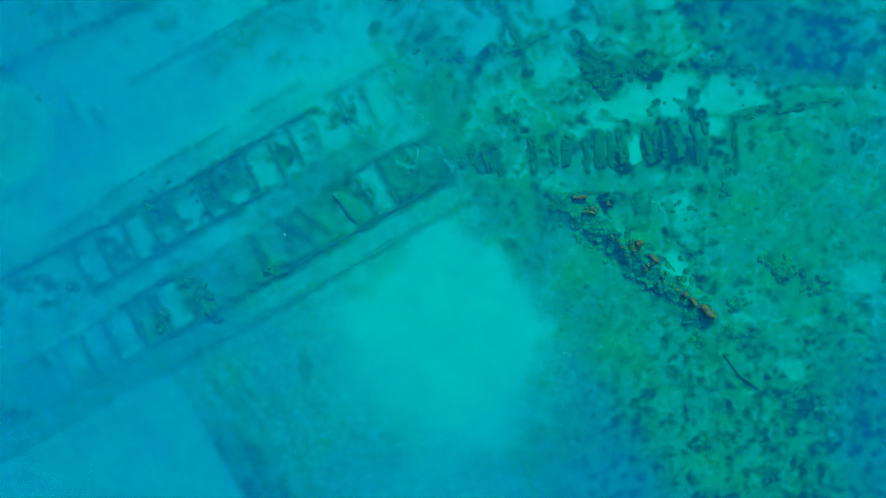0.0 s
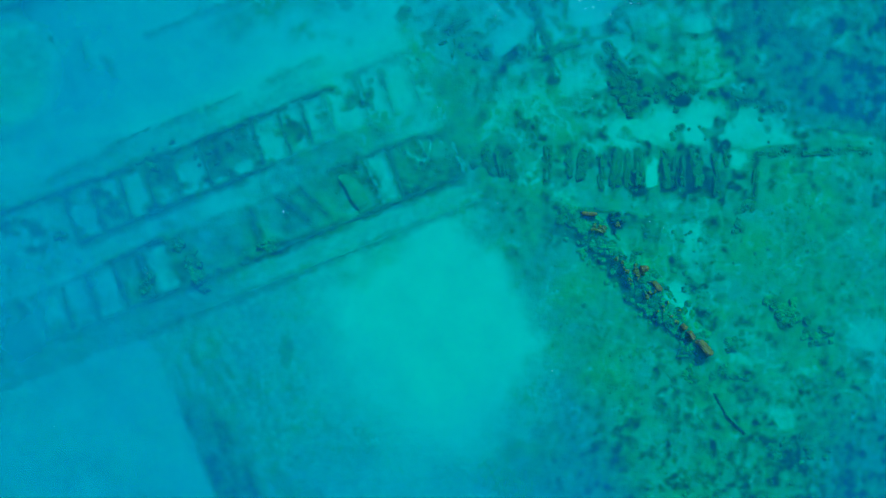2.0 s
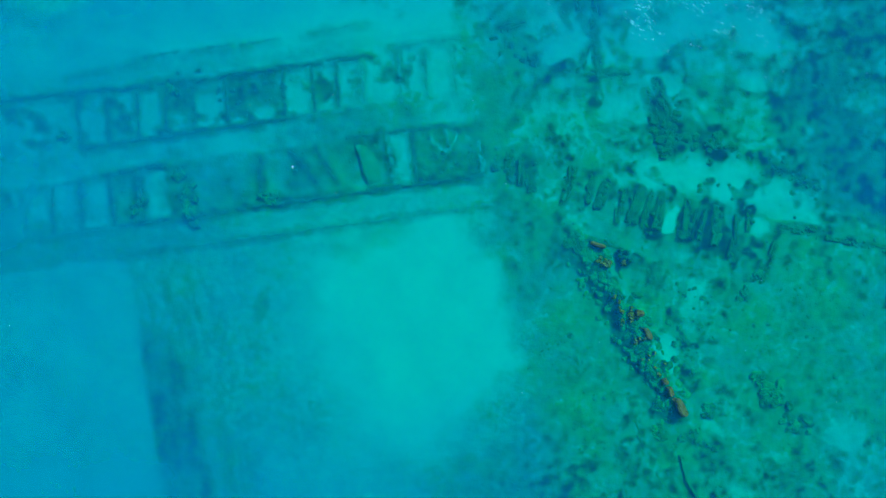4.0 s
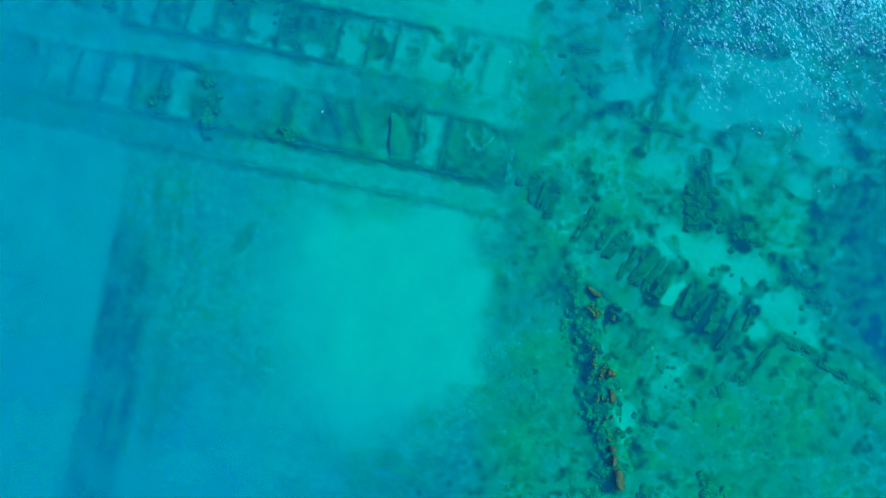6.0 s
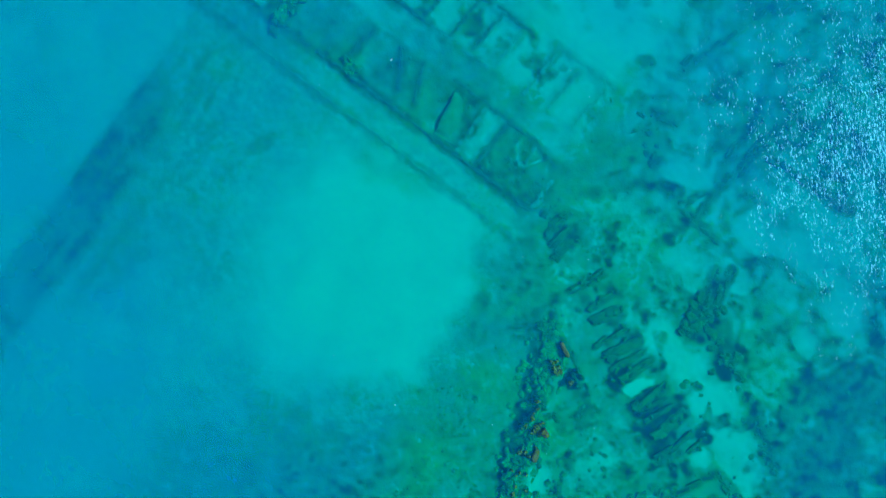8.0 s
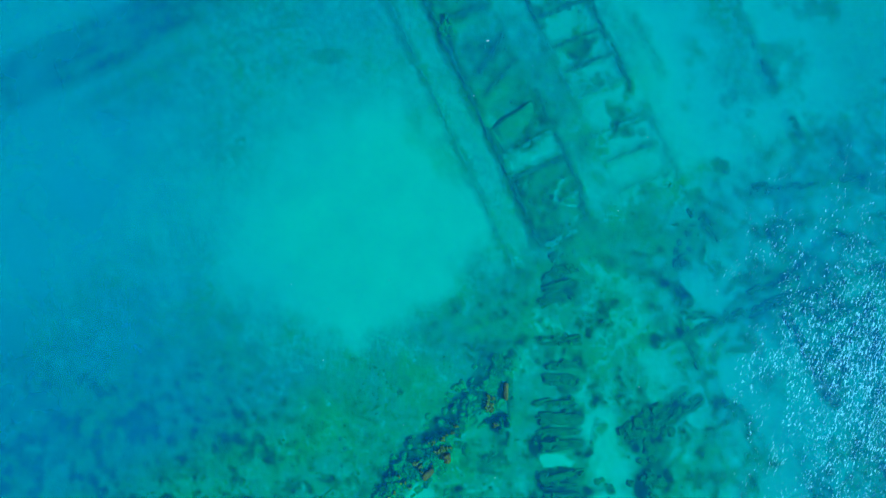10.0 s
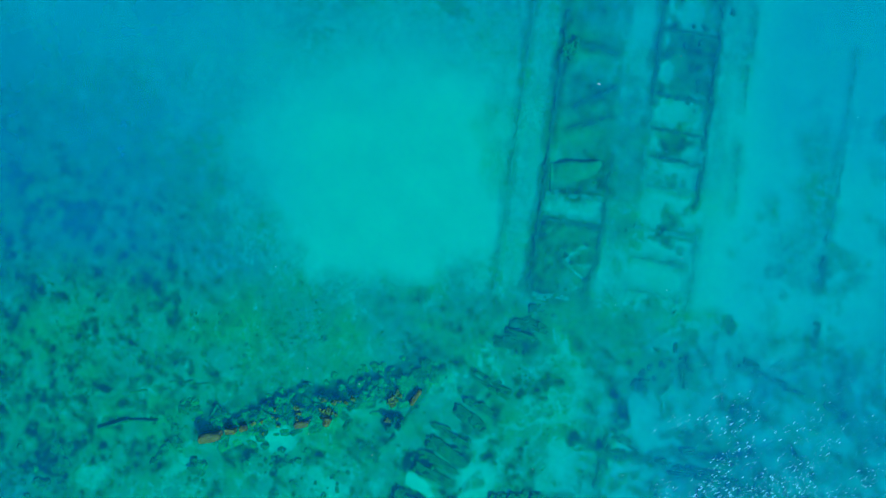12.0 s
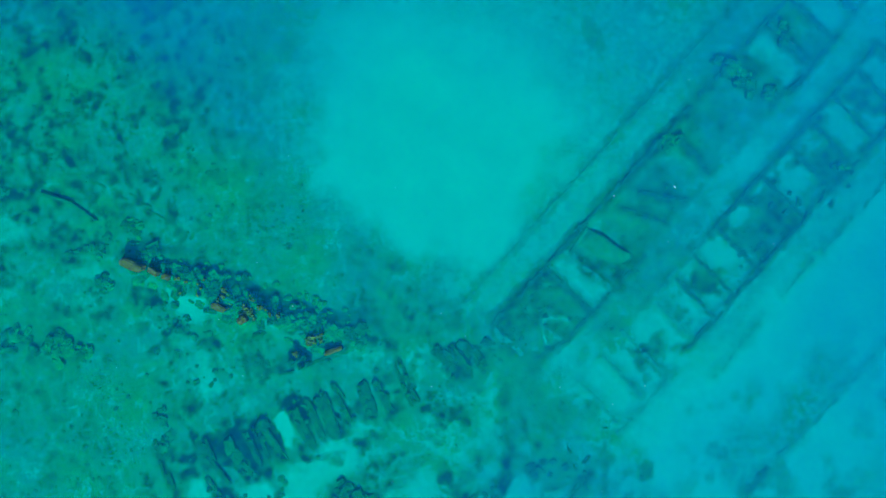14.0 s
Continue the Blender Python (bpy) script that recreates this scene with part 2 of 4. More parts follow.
def weed_and_shade_beds(cover, x, y, wx, wy):
    """Thick beds of weed, one by one; two of these dark ovals carry painted shade."""
    fray = (layered(x, y, 0.9, 225, 4) - 0.5) * 1.5
    # the one at (19.0, 8.2) darkens the bed for rippled sky reflection above it
    # the oval at (11.0, -2.5) paints the ruin's shadow along its south-west foot
    for cx, cy, rx, ry, turn, much in ((12.3, 3.35, 3.2, 1.0, 8, 0.9), (4.0, 2.6, 1.5, 0.9, -20, 0.64), (7.4, 3.0, 2.6, 0.9, 6, 0.58), (10.9, 6.9, 1.9, 0.9, 5, 0.8), (9.6, 6.4, 0.5, 1.6, 30, 0.85), (19.0, 8.2, 4.0, 2.2, 5, 0.74),
                                       (-1.2, 8.8, 0.5, 0.55, 0, 0.7), (2.2, 7.2, 0.9, 0.8, 25, 0.52), (13.4, -9.6, 5.0, 3.0, 15, 0.66), (18.9, -2.7, 1.6, 0.5, -22, 0.66), (11.0, -2.5, 4.6, 0.7, -37, 0.82)):
        cover = np.maximum(cover, much * smooth(1.3, 0.6, oval(wx * 0.4 + x * 0.6, wy * 0.4 + y * 0.6, cx, cy, rx, ry, turn) + fray))
    for cx, cy, rx, ry, turn, much in ((9.0, 0.1, 0.5, 1.4, 40, 0.7), (15.5, 2.4, 0.7, 1.6, 0, 0.6), (14.6, 7.0, 2.2, 0.5, -6, 0.78), (15.2, 11.6, 1.5, 3.2, -25, 0.8), (17.0, 9.6, 2.0, 1.6, 0, 0.74), (20.6, 6.6, 2.6, 0.6, 5, 0.72), (6.3, 6.6, 0.5, 0.4, 0, 0.7), (5.0, 6.6, 0.5, 0.4, 0, 0.7),
                                       (-9.5, -4.2, 0.6, 0.8, 30, 0.78), (-10.4, -3.5, 0.4, 0.5, 30, 0.7), (-11.4, -5.4, 0.4, 0.8, 30, 0.7), (-6.2, -2.8, 0.8, 0.45, 30, 0.74)):
        cover = np.maximum(cover, much * smooth(1.3, 0.6, oval(wx * 0.4 + x * 0.6, wy * 0.4 + y * 0.6, cx, cy, rx, ry, turn) + fray))
    # faint beds on the sand flat
    for cx, cy, rx, ry, turn, much in ((-19.2, 3.0, 3.8, 3.0, 30, 0.25), (-7.0, 8.9, 2.6, 0.8, 25, 0.34), (-5.6, 9.3, 1.6, 0.7, 40, 0.32), (-9.0, 7.4, 2.0, 0.7, 30, 0.3), (-0.2, 9.8, 0.9, 0.35, 60, 0.5)):
        cover = np.maximum(cover, much * smooth(1.6, 0.2, oval(wx * 0.5 + x * 0.5, wy * 0.5 + y * 0.5, cx, cy, rx, ry, turn) + fray))
    return cover


def sand_pockets(cover, x, y, wx, wy):
    """Pockets of clean sand: on the shelf, along the strip north of the basins, and among the broken ground."""
    fray = (layered(x, y, 1.0, 235, 4) - 0.5) * 1.3
    for cx, cy, rx, ry, turn, left in ((13.6, -2.4, 0.5, 1.0, 25, 0.25), (13.3, 0.2, 0.6, 1.2, -10, 0.35), (18.6, -7.1, 1.0, 0.5, -20, 0.45), (16.4, -4.9, 0.9, 0.35, -40, 0.45), (11.3, 5.35, 3.0, 0.8, 10, 0.2), (14.4, 5.95, 3.2, 1.0, 5, 0.28),
                                       (14.9, 4.3, 0.5, 0.5, 0, 0.15), (22.4, -3.2, 0.8, 1.0, 0, 0.4), (12.2, 1.8, 1.0, 0.4, 5, 0.45), (9.4, 4.6, 0.9, 0.5, 10, 0.35)):
        cover = cover * (left + (1 - left) * smooth(0.55, 1.3, oval(wx * 0.5 + x * 0.5, wy * 0.5 + y * 0.5, cx, cy, rx, ry, turn) + fray))
    for cx, cy, rx, ry, turn, left in ((3.9, 8.7, 0.9, 1.2, -10, 0.25), (5.5, 8.9, 0.8, 0.9, 20, 0.3), (7.0, 10.3, 0.9, 0.7, 30, 0.15), (9.0, 12.4, 1.1, 1.9, -40, 0.15), (12.0, 12.4, 1.2, 0.9, 20, 0.2), (7.0, 7.0, 0.6, 1.2, -40, 0.3),
                                       (7.9, 13.6, 1.5, 0.8, 40, 0.2), (2.1, 10.1, 0.7, 0.6, 0, 0.45), (3.3, 14.6, 0.6, 0.8, 0, 0.4), (12.4, 10.4, 0.9, 0.6, 0, 0.4)):
        cover = cover * (left + (1 - left) * smooth(0.6, 1.25, oval(wx * 0.35 + x * 0.65, wy * 0.35 + y * 0.65, cx, cy, rx, ry, turn) + fray))
    return cover


def weed_and_shade(x, y):
    """How much of the sea bed is grown over: 0 bare sand, about 0.5 green weed, 1 dark thick weed. Raised as well where
    shade is painted.
    """
    u, v = quay_axes(x, y)
    wx, wy = x + (layered(x, y, 2.5, 5) - 0.5) * 3.0, y + (layered(x, y, 2.5, 15) - 0.5) * 3.0
    wu, wv = quay_axes(wx, wy)
    big, mid, blot = layered(x, y, 5, 25), layered(x, y, 1.3, 35), layered(x, y, 0.9, 185, 4)
    # green shelf in the south-east
    cover = 0.54 + 0.3 * (big - 0.5) + 0.15 * (mid - 0.5)
    cover = cover + 0.15 * smooth(-5, -10, y) * smooth(7, 11, x)
    # broken ground in the north-east, darker towards the wind
    broken = smooth(1.0, -1.5, wu) * smooth(4.6, 6.4, wy)
    knots = np.clip(1 - np.abs(layered(wx, wy, 1.5, 255, 3) - 0.5) * 8, 0, 1)
    rough = 0.24 + 0.36 * knots + 0.5 * (layered(wx, wy, 1.6, 125) - 0.45) + 0.75 * (layered(x, y, 0.7, 205, 4) - 0.47) + 0.3 * (big - 0.5) + 0.14 * smooth(7, 15, x)
    cover = cover + (rough - cover) * broken
    # junction of the two rows
    cover = cover + (0.5 + 0.4 * (blot - 0.5) - cover) * smooth(1.3, 0.8, oval(wx, wy, 5.0, 3.2, 3.4, 2.6, 10))
    # harbour basin, its sand fading into the weed around it
    reach = oval(wx * 0.45 + x * 0.55, wy * 0.45 + y * 0.55, *rooms(4.8, -6.1), 5.9, 7.0, 29.9)
    sand = smooth(1.15, 0.72 - 0.3 * smooth(2, 9, u) - 0.1 * smooth(-6, -11, v), reach + 0.35 * (blot - 0.5)) * smooth(12.2, 6.5, wu)
    bare = np.minimum(cover, 0.3 + 0.2 * (mid - 0.5) - 0.15 * smooth(-9, -14, v) * smooth(17, 12, u))
    cover = cover + (bare - cover) * smooth(1.5, 6.5, wu + 0.25 * (wv + 10)) * smooth(-0.9, -1.5, v)
    cover = cover * (1 - 0.95 * sand)
    kerb_side = smooth(-3.4, -2.0, wv) * smooth(-1.1, -1.3, v) * smooth(2, 5, wu)
    cover = np.maximum(cover, (0.2 + 0.3 * (blot - 0.4)) * kerb_side)
    # the rows of rooms, and the sand flat behind them
    rows = smooth(-1.25, -1.1, v) * smooth(-0.6, 0.5, u + 2 * (mid - 0.5))
    cover = cover + (room_cover(u + 0.7 * (layered(x, y, 0.9, 245, 3) - 0.5), v + 0.6 * (blot - 0.5), mid, blot) - cover) * rows
    flat = smooth(6.6, 8.2, v + 2.0 * (mid - 0.5)) * smooth(-2.0, 0.5, wu)
    cover = cover + (0.03 + 0.34 * smooth(0.5, 0.75, blot) * smooth(0.45, 0.6, big) + 0.18 * smooth(13.5, 15, v) - cover) * flat
    # the sunken mole, at right angles to the quay: a dark outer band, a paler one, then thin weed; and a tongue of weed
    streak = layered(u * 2.4, v * 0.3, 1.0, 45)
    shift = 0.1 * smooth(-2, -11, v)
    band = smooth(16.75, 16.45, u + 0.25 * (mid - 0.5)) * smooth(14.4 - 8 * shift, 15.4 - 8 * shift, u + 0.8 * (mid - 0.5)) * smooth(-3.0, -5.5, v)
    inner = smooth(16.6, 15.6, u) * smooth(10.2, 13.2, wu) * smooth(-1.8, -3.2, v) * smooth(-19, -12, v)
    south = (v < -1.3) & (u > 9)
    cover = np.where(south, np.maximum(cover, inner * (0.42 + 0.4 * (streak - 0.5))), cover)
    cover = np.where(south, np.maximum(cover, band * (0.72 + 0.5 * (streak - 0.5) + 0.5 * (blot - 0.5))), cover)
    for at, wide, v0, v1 in ((15.2, 0.2, -2.0, -8.0), (14.2, 0.16, -2.2, -6.0)):
        line = smooth(wide + 0.4, wide - 0.2, np.abs(u - 0.17 * (v + 2) - at + 0.7 * (mid - 0.5))) * smooth(v0 + 0.4, v0 - 0.3, v) * smooth(v1 - 2, v1 + 1, v)
        cover = np.maximum(cover, (0.42 + 0.5 * (blot - 0.4)) * line * (v < -1.3))
    outside = smooth(16.3, 17.1, u + 0.6 * (blot - 0.5)) * smooth(-1.1, -1.5, v)
    cover = cover + (0.1 + 0.3 * (mid - 0.4) * smooth(16, 20, u) - cover) * outside
    cover = np.maximum(cover, 0.42 * smooth(1.25, 0.7, oval(wx * 0.4 + x * 0.6, wy * 0.4 + y * 0.6, *rooms(10.75, -4.4), 0.35, 1.1, 29.9 - 12)))
    cover = sand_pockets(weed_and_shade_beds(cover, x, y, wx, wy), x, y, wx, wy)
    # dark round clumps on the strip of sand north of the basins and beside the high ruin
    dots = smooth(0.56, 0.76, layered(x, y, 0.6, 135, 2))
    cover = cover + 0.5 * dots * np.maximum(smooth(1.2, 0.9, oval(x, y, 12.9, 5.7, 4.6, 1.3, 8)), smooth(1.2, 0.8, oval(x, y, 13.6, -0.6, 1.6, 2.6, 10)))
    # ridges along the walls: weed, and the walls' shadow lines painted as darker cover
    ridge = wall_field(x, y, ("kerb", "room", "flat"))
    cover = cover + ridge * (0.4 + 0.6 * (layered(x, y, 1.1, 155, 3) - 0.5)) * (1 - 0.7 * smooth(0.3, 0.8, cover))
    cover = np.maximum(cover, wall_field(x, y, ("shore", "slab"), 0.4) * (0.5 + 0.7 * layered(x, y, 1.6, 115, 2)))
    # clumps, and pale threads between them where the cover thins
    calm = 1 - 0.6 * smooth(1.25, 0.75, oval(x, y, 8.2, -5.5, 3.4, 6.0, -25)) - 0.6 * smooth(1.25, 0.75, oval(x, y, 19.0, 0.2, 4.6, 3.2))
    clumps = 0.5 + (layered(x, y, 0.55, 55, 3) - 0.5) * calm
    veins = 1 - np.abs(layered(x, y, 0.75, 65, 3) - 0.5) * 9
    shallow = smooth(2, 6, x + 0.3 * y)
    cover = cover + smooth(0.2, 0.5, cover) * ((clumps - 0.5) * (0.36 + 0.08 * shallow) - 0.2 * np.clip(veins, 0, 1) * shallow * np.maximum(0.35 + 0.65 * smooth(9, 13, x - 0.5 * y), 1.4 * smooth(1.3, 0.8, oval(x, y, 5.8, 4.2, 4.2, 2.6, 10))))
    cover = cover + 0.27 * smooth(0.5, 0.68, layered(x, y, 0.45, 215, 3)) * smooth(0.28, 0.45, cover) * shallow * calm
    # curled threads of sand in the first rooms, and one basin of the east row swept clean between its slabs
    curl = 1 - np.abs(layered(u * 1.3, v * 0.8, 0.9, 195, 2) - 0.5) * 11
    cover = cover - 0.55 * np.clip(curl, 0, 1) * smooth(0.1, 0.5, u) * smooth(2.9, 2.4, u) * smooth(0.3, 0.7, v) * smooth(2.5, 2.1, v)
    cell = np.maximum(np.abs(x - 11.1 + 0.2 * (y - 3.08)) / 0.3, np.abs(y - 3.08 - 0.1 * (x - 11.1)) / 0.62)
    cover = cover * smooth(0.75, 1.15, cell + 1.1 * (layered(x, y, 0.4, 265, 2) - 0.5))
    return np.clip(cover, 0, 1.1)


RUIN = ((7.1, 0.6), (8.4, 0.2), (9.5, -0.6), (10.8, -1.6), (12.2, -2.9), (13.3, -3.9), (14.4, -4.6))


def bed_height(x, y, cover):
    z = -0.55 * sea_depth(x, y) + (layered(x, y, 6, 75) - 0.5) * 0.12
    z = z + 0.09 * wall_field(x, y, ("kerb", "room", "flat"))
    # the mound of rubble under the high ruin
    near = np.full(x.shape, 9.0)
    for (ax, ay), (bx, by) in zip(RUIN, RUIN[1:]):
        k = np.clip(((x - ax) * (bx - ax) + (y - ay) * (by - ay)) / ((bx - ax) ** 2 + (by - ay) ** 2), 0, 1)
        near = np.minimum(near, np.hypot(x - ax - k * (bx - ax), y - ay - k * (by - ay)))
    z = z + 0.28 * smooth(1.0, 0.25, near + (layered(x, y, 1.0, 175, 3) - 0.5) * 0.5)
    return z + smooth(0.3, 0.8, cover) * (layered(x, y, 0.7, 85, 4) - 0.45) * 0.16


def spread(lo, hi, step, far=2400.0):
    """Even steps between lo and hi, and ever longer ones out to the horizon."""
    inner = list(np.arange(lo, hi + step / 2, step))
    out, d, at = [], step, 0.0
    while at < far:
        d *= 1.6
        at += d
        out.append(at)
    return np.array([lo - a for a in reversed(out)] + inner + [inner[-1] + a for a in out])


GRID_X, GRID_Y = spread(-24, 26, 0.08), spread(-24, 20, 0.08)
grid_x, grid_y = (a.ravel() for a in np.meshgrid(GRID_X, GRID_Y, indexing="ij"))
GRID_COVER = weed_and_shade(grid_x, grid_y)
GRID_BED = bed_height(grid_x, grid_y, GRID_COVER)


def read_grid(values, x, y):
    """The value of a grid's field at any place between its points."""
    x, y = np.asarray(x, float), np.asarray(y, float)
    table = values.reshape(len(GRID_X), len(GRID_Y))
    i = np.clip(np.searchsorted(GRID_X, x) - 1, 0, len(GRID_X) - 2)
    j = np.clip(np.searchsorted(GRID_Y, y) - 1, 0, len(GRID_Y) - 2)
    fx, fy = (x - GRID_X[i]) / (GRID_X[i + 1] - GRID_X[i]), (y - GRID_Y[j]) / (GRID_Y[j + 1] - GRID_Y[j])
    return (table[i, j] * (1 - fx) + table[i + 1, j] * fx) * (1 - fy) + (table[i, j + 1] * (1 - fx) + table[i + 1, j + 1] * fx) * fy


def bed(x, y):
    return read_grid(GRID_BED, x, y)


def cover_at(x, y):
    return read_grid(GRID_COVER, x, y)


def bed_at(x, y):
    return float(bed(x, y))


# ---- materials ----
def material(name):
    m = bpy.data.materials.new(name)
    m.use_nodes = True
    nodes, links = m.node_tree.nodes, m.node_tree.links
    return m, nodes, links, nodes["Principled BSDF"]


def ramp(nodes, links, source, stops):
    r = nodes.new("ShaderNodeValToRGB")
    while len(r.color_ramp.elements) < len(stops):
        r.color_ramp.elements.new(0.5)
    for e, (at, colour) in zip(r.color_ramp.elements, stops):
        e.position, e.color = at, (*colour, 1)
    links.new(source, r.inputs[0])
    return r.outputs[0]


def noise_node(nodes, links, where, scale, detail=4, rough=0.6):
    n = nodes.new("ShaderNodeTexNoise")
    n.inputs["Scale"].default_value, n.inputs["Detail"].default_value, n.inputs["Roughness"].default_value = scale, detail, rough
    links.new(where, n.inputs["Vector"])
    return n.outputs["Fac"]


def blend(nodes, links, fac, a, b, kind="MIX"):
    m = nodes.new("ShaderNodeMix")
    m.data_type, m.blend_type = "RGBA", kind
    for value, socket in ((fac, m.inputs[0]), (a, m.inputs[6]), (b, m.inputs[7])):
        if isinstance(value, (int, float)):
            socket.default_value = value
        elif isinstance(value, tuple):
            socket.default_value = (*value, 1)
        else:
            links.new(value, socket)
    return m.outputs[2]


def calc(nodes, links, op, a, b=0.0, c=0.0):
    m = nodes.new("ShaderNodeMath")
    m.operation = op
    for value, socket in zip((a, b, c), m.inputs):
        if isinstance(value, (int, float)):
            socket.default_value = value
        else:
            links.new(value, socket)
    return m.outputs[0]


def bump(nodes, links, height, strength, distance):
    b = nodes.new("ShaderNodeBump")
    b.inputs["Strength"].default_value, b.inputs["Distance"].default_value = strength, distance
    links.new(height, b.inputs["Height"])
    return b.outputs["Normal"]


def bed_material():
    """Pale sand, green weed on it where it is grown over, and darker, thicker weed where the growth is dense; the dark
    tones also draw shade held in the cover.
    """
    m, nodes, links, shader = material("sea_bed")
    where = nodes.new("ShaderNodeNewGeometry").outputs["Position"]
    cover = nodes.new("ShaderNodeAttribute")
    cover.attribute_name = "cover"
    fine, grain, broad, crumbs, mottle = (noise_node(nodes, links, where, s, d, 0.66) for s, d in ((3.2, 6), (40, 3), (0.6, 4), (9, 4), (1.5, 4)))
    sand = blend(nodes, links, broad, (0.58, 0.54, 0.45), (0.68, 0.64, 0.53))
    sand = blend(nodes, links, calc(nodes, links, "MULTIPLY", grain, 0.12), sand, (0.36, 0.32, 0.25))
    turf = ramp(nodes, links, fine, ((0.3, (0.09, 0.2, 0.045)), (0.5, (0.16, 0.31, 0.07)), (0.7, (0.28, 0.44, 0.1))))
    silted = noise_node(nodes, links, where, 0.4, 5, 0.65)
    turf = blend(nodes, links, ramp(nodes, links, silted, ((0.4, (0, 0, 0)), (0.6, (0.9, 0.9, 0.9)))), turf, (0.2, 0.29, 0.21))
    # pale specks of the turf, strengthened to paint sparkle of light through ripples
    pale_specks = noise_node(nodes, links, where, 14, 3, 0.6)
    turf = blend(nodes, links, ramp(nodes, links, pale_specks, ((0.5, (0, 0, 0)), (0.66, (0.6, 0.6, 0.6)))), turf, (0.34, 0.5, 0.16))
    weed = ramp(nodes, links, crumbs, ((0.3, (0.025, 0.06, 0.02)), (0.5, (0.085, 0.165, 0.025)), (0.68, (0.21, 0.31, 0.04))))
    thick = ramp(nodes, links, crumbs, ((0.35, (0.018, 0.03, 0.018)), (0.65, (0.05, 0.08, 0.03))))
    noisy = calc(nodes, links, "MULTIPLY_ADD", fine, 0.9, -0.47)
    noisy = calc(nodes, links, "ADD", noisy, calc(nodes, links, "MULTIPLY_ADD", crumbs, 0.8, -0.41))
    noisy = calc(nodes, links, "ADD", noisy, calc(nodes, links, "MULTIPLY_ADD", mottle, 0.25, -0.125))
    grown = ramp(nodes, links, cover.outputs["Fac"], ((0.03, (0.08, 0.08, 0.08)), (0.4, (1, 1, 1))))
    amount = calc(nodes, links, "ADD", cover.outputs["Fac"], calc(nodes, links, "MULTIPLY", noisy, grown))
    base = blend(nodes, links, ramp(nodes, links, amount, ((0.04, (0, 0, 0)), (0.42, (1, 1, 1)))), sand, turf)
    base = blend(nodes, links, ramp(nodes, links, amount, ((0.52, (0, 0, 0)), (0.8, (1, 1, 1)))), base, weed)
    base = blend(nodes, links, ramp(nodes, links, amount, ((0.78, (0, 0, 0)), (1.0, (1, 1, 1)))), base, thick)
    links.new(base, shader.inputs["Base Color"])
    shader.inputs["Roughness"].default_value = 0.95
    shader.inputs["Specular IOR Level"].default_value = 0.1
    relief = calc(nodes, links, "MULTIPLY", calc(nodes, links, "ADD", fine, calc(nodes, links, "MULTIPLY", crumbs, 0.5)), grown)
    links.new(bump(nodes, links, relief, 0.5, 0.08), shader.inputs["Normal"])
    return m


def rock_material(name, dark, pale, growth, patch=3.0, flecks=(0.5, 0.47, 0.34), fleck_from=0.6):
    """Worn stone with weed on it in patches, pale where silt or coral lies, and each stone a little lighter or darker."""
    m, nodes, links, shader = material(name)
    where = nodes.new("ShaderNodeNewGeometry").outputs["Position"]
    chance = nodes.new("ShaderNodeObjectInfo").outputs["Random"]
    coarse, fine, tiny = noise_node(nodes, links, where, patch, 5, 0.65), noise_node(nodes, links, where, 4.2, 5, 0.65), noise_node(nodes, links, where, 14, 4, 0.65)
    stone = ramp(nodes, links, coarse, ((0.38, dark), (0.62, pale)))
    stone = blend(nodes, links, ramp(nodes, links, fine, ((0.46, (0, 0, 0)), (0.56, (1, 1, 1)))), stone, growth)
    stone = blend(nodes, links, ramp(nodes, links, tiny, ((fleck_from - 0.04, (0, 0, 0)), (fleck_from + 0.06, (0.9, 0.9, 0.9)))), stone, flecks)
    stone = blend(nodes, links, calc(nodes, links, "MULTIPLY", chance, 0.3), stone, tuple(0.45 * c for c in growth))
    links.new(stone, shader.inputs["Base Color"])
    shader.inputs["Roughness"].default_value = 0.9
    shader.inputs["Specular IOR Level"].default_value = 0.15
    links.new(bump(nodes, links, calc(nodes, links, "ADD", fine, calc(nodes, links, "MULTIPLY", tiny, 0.6)), 1.0, 0.05), shader.inputs["Normal"])
    return m


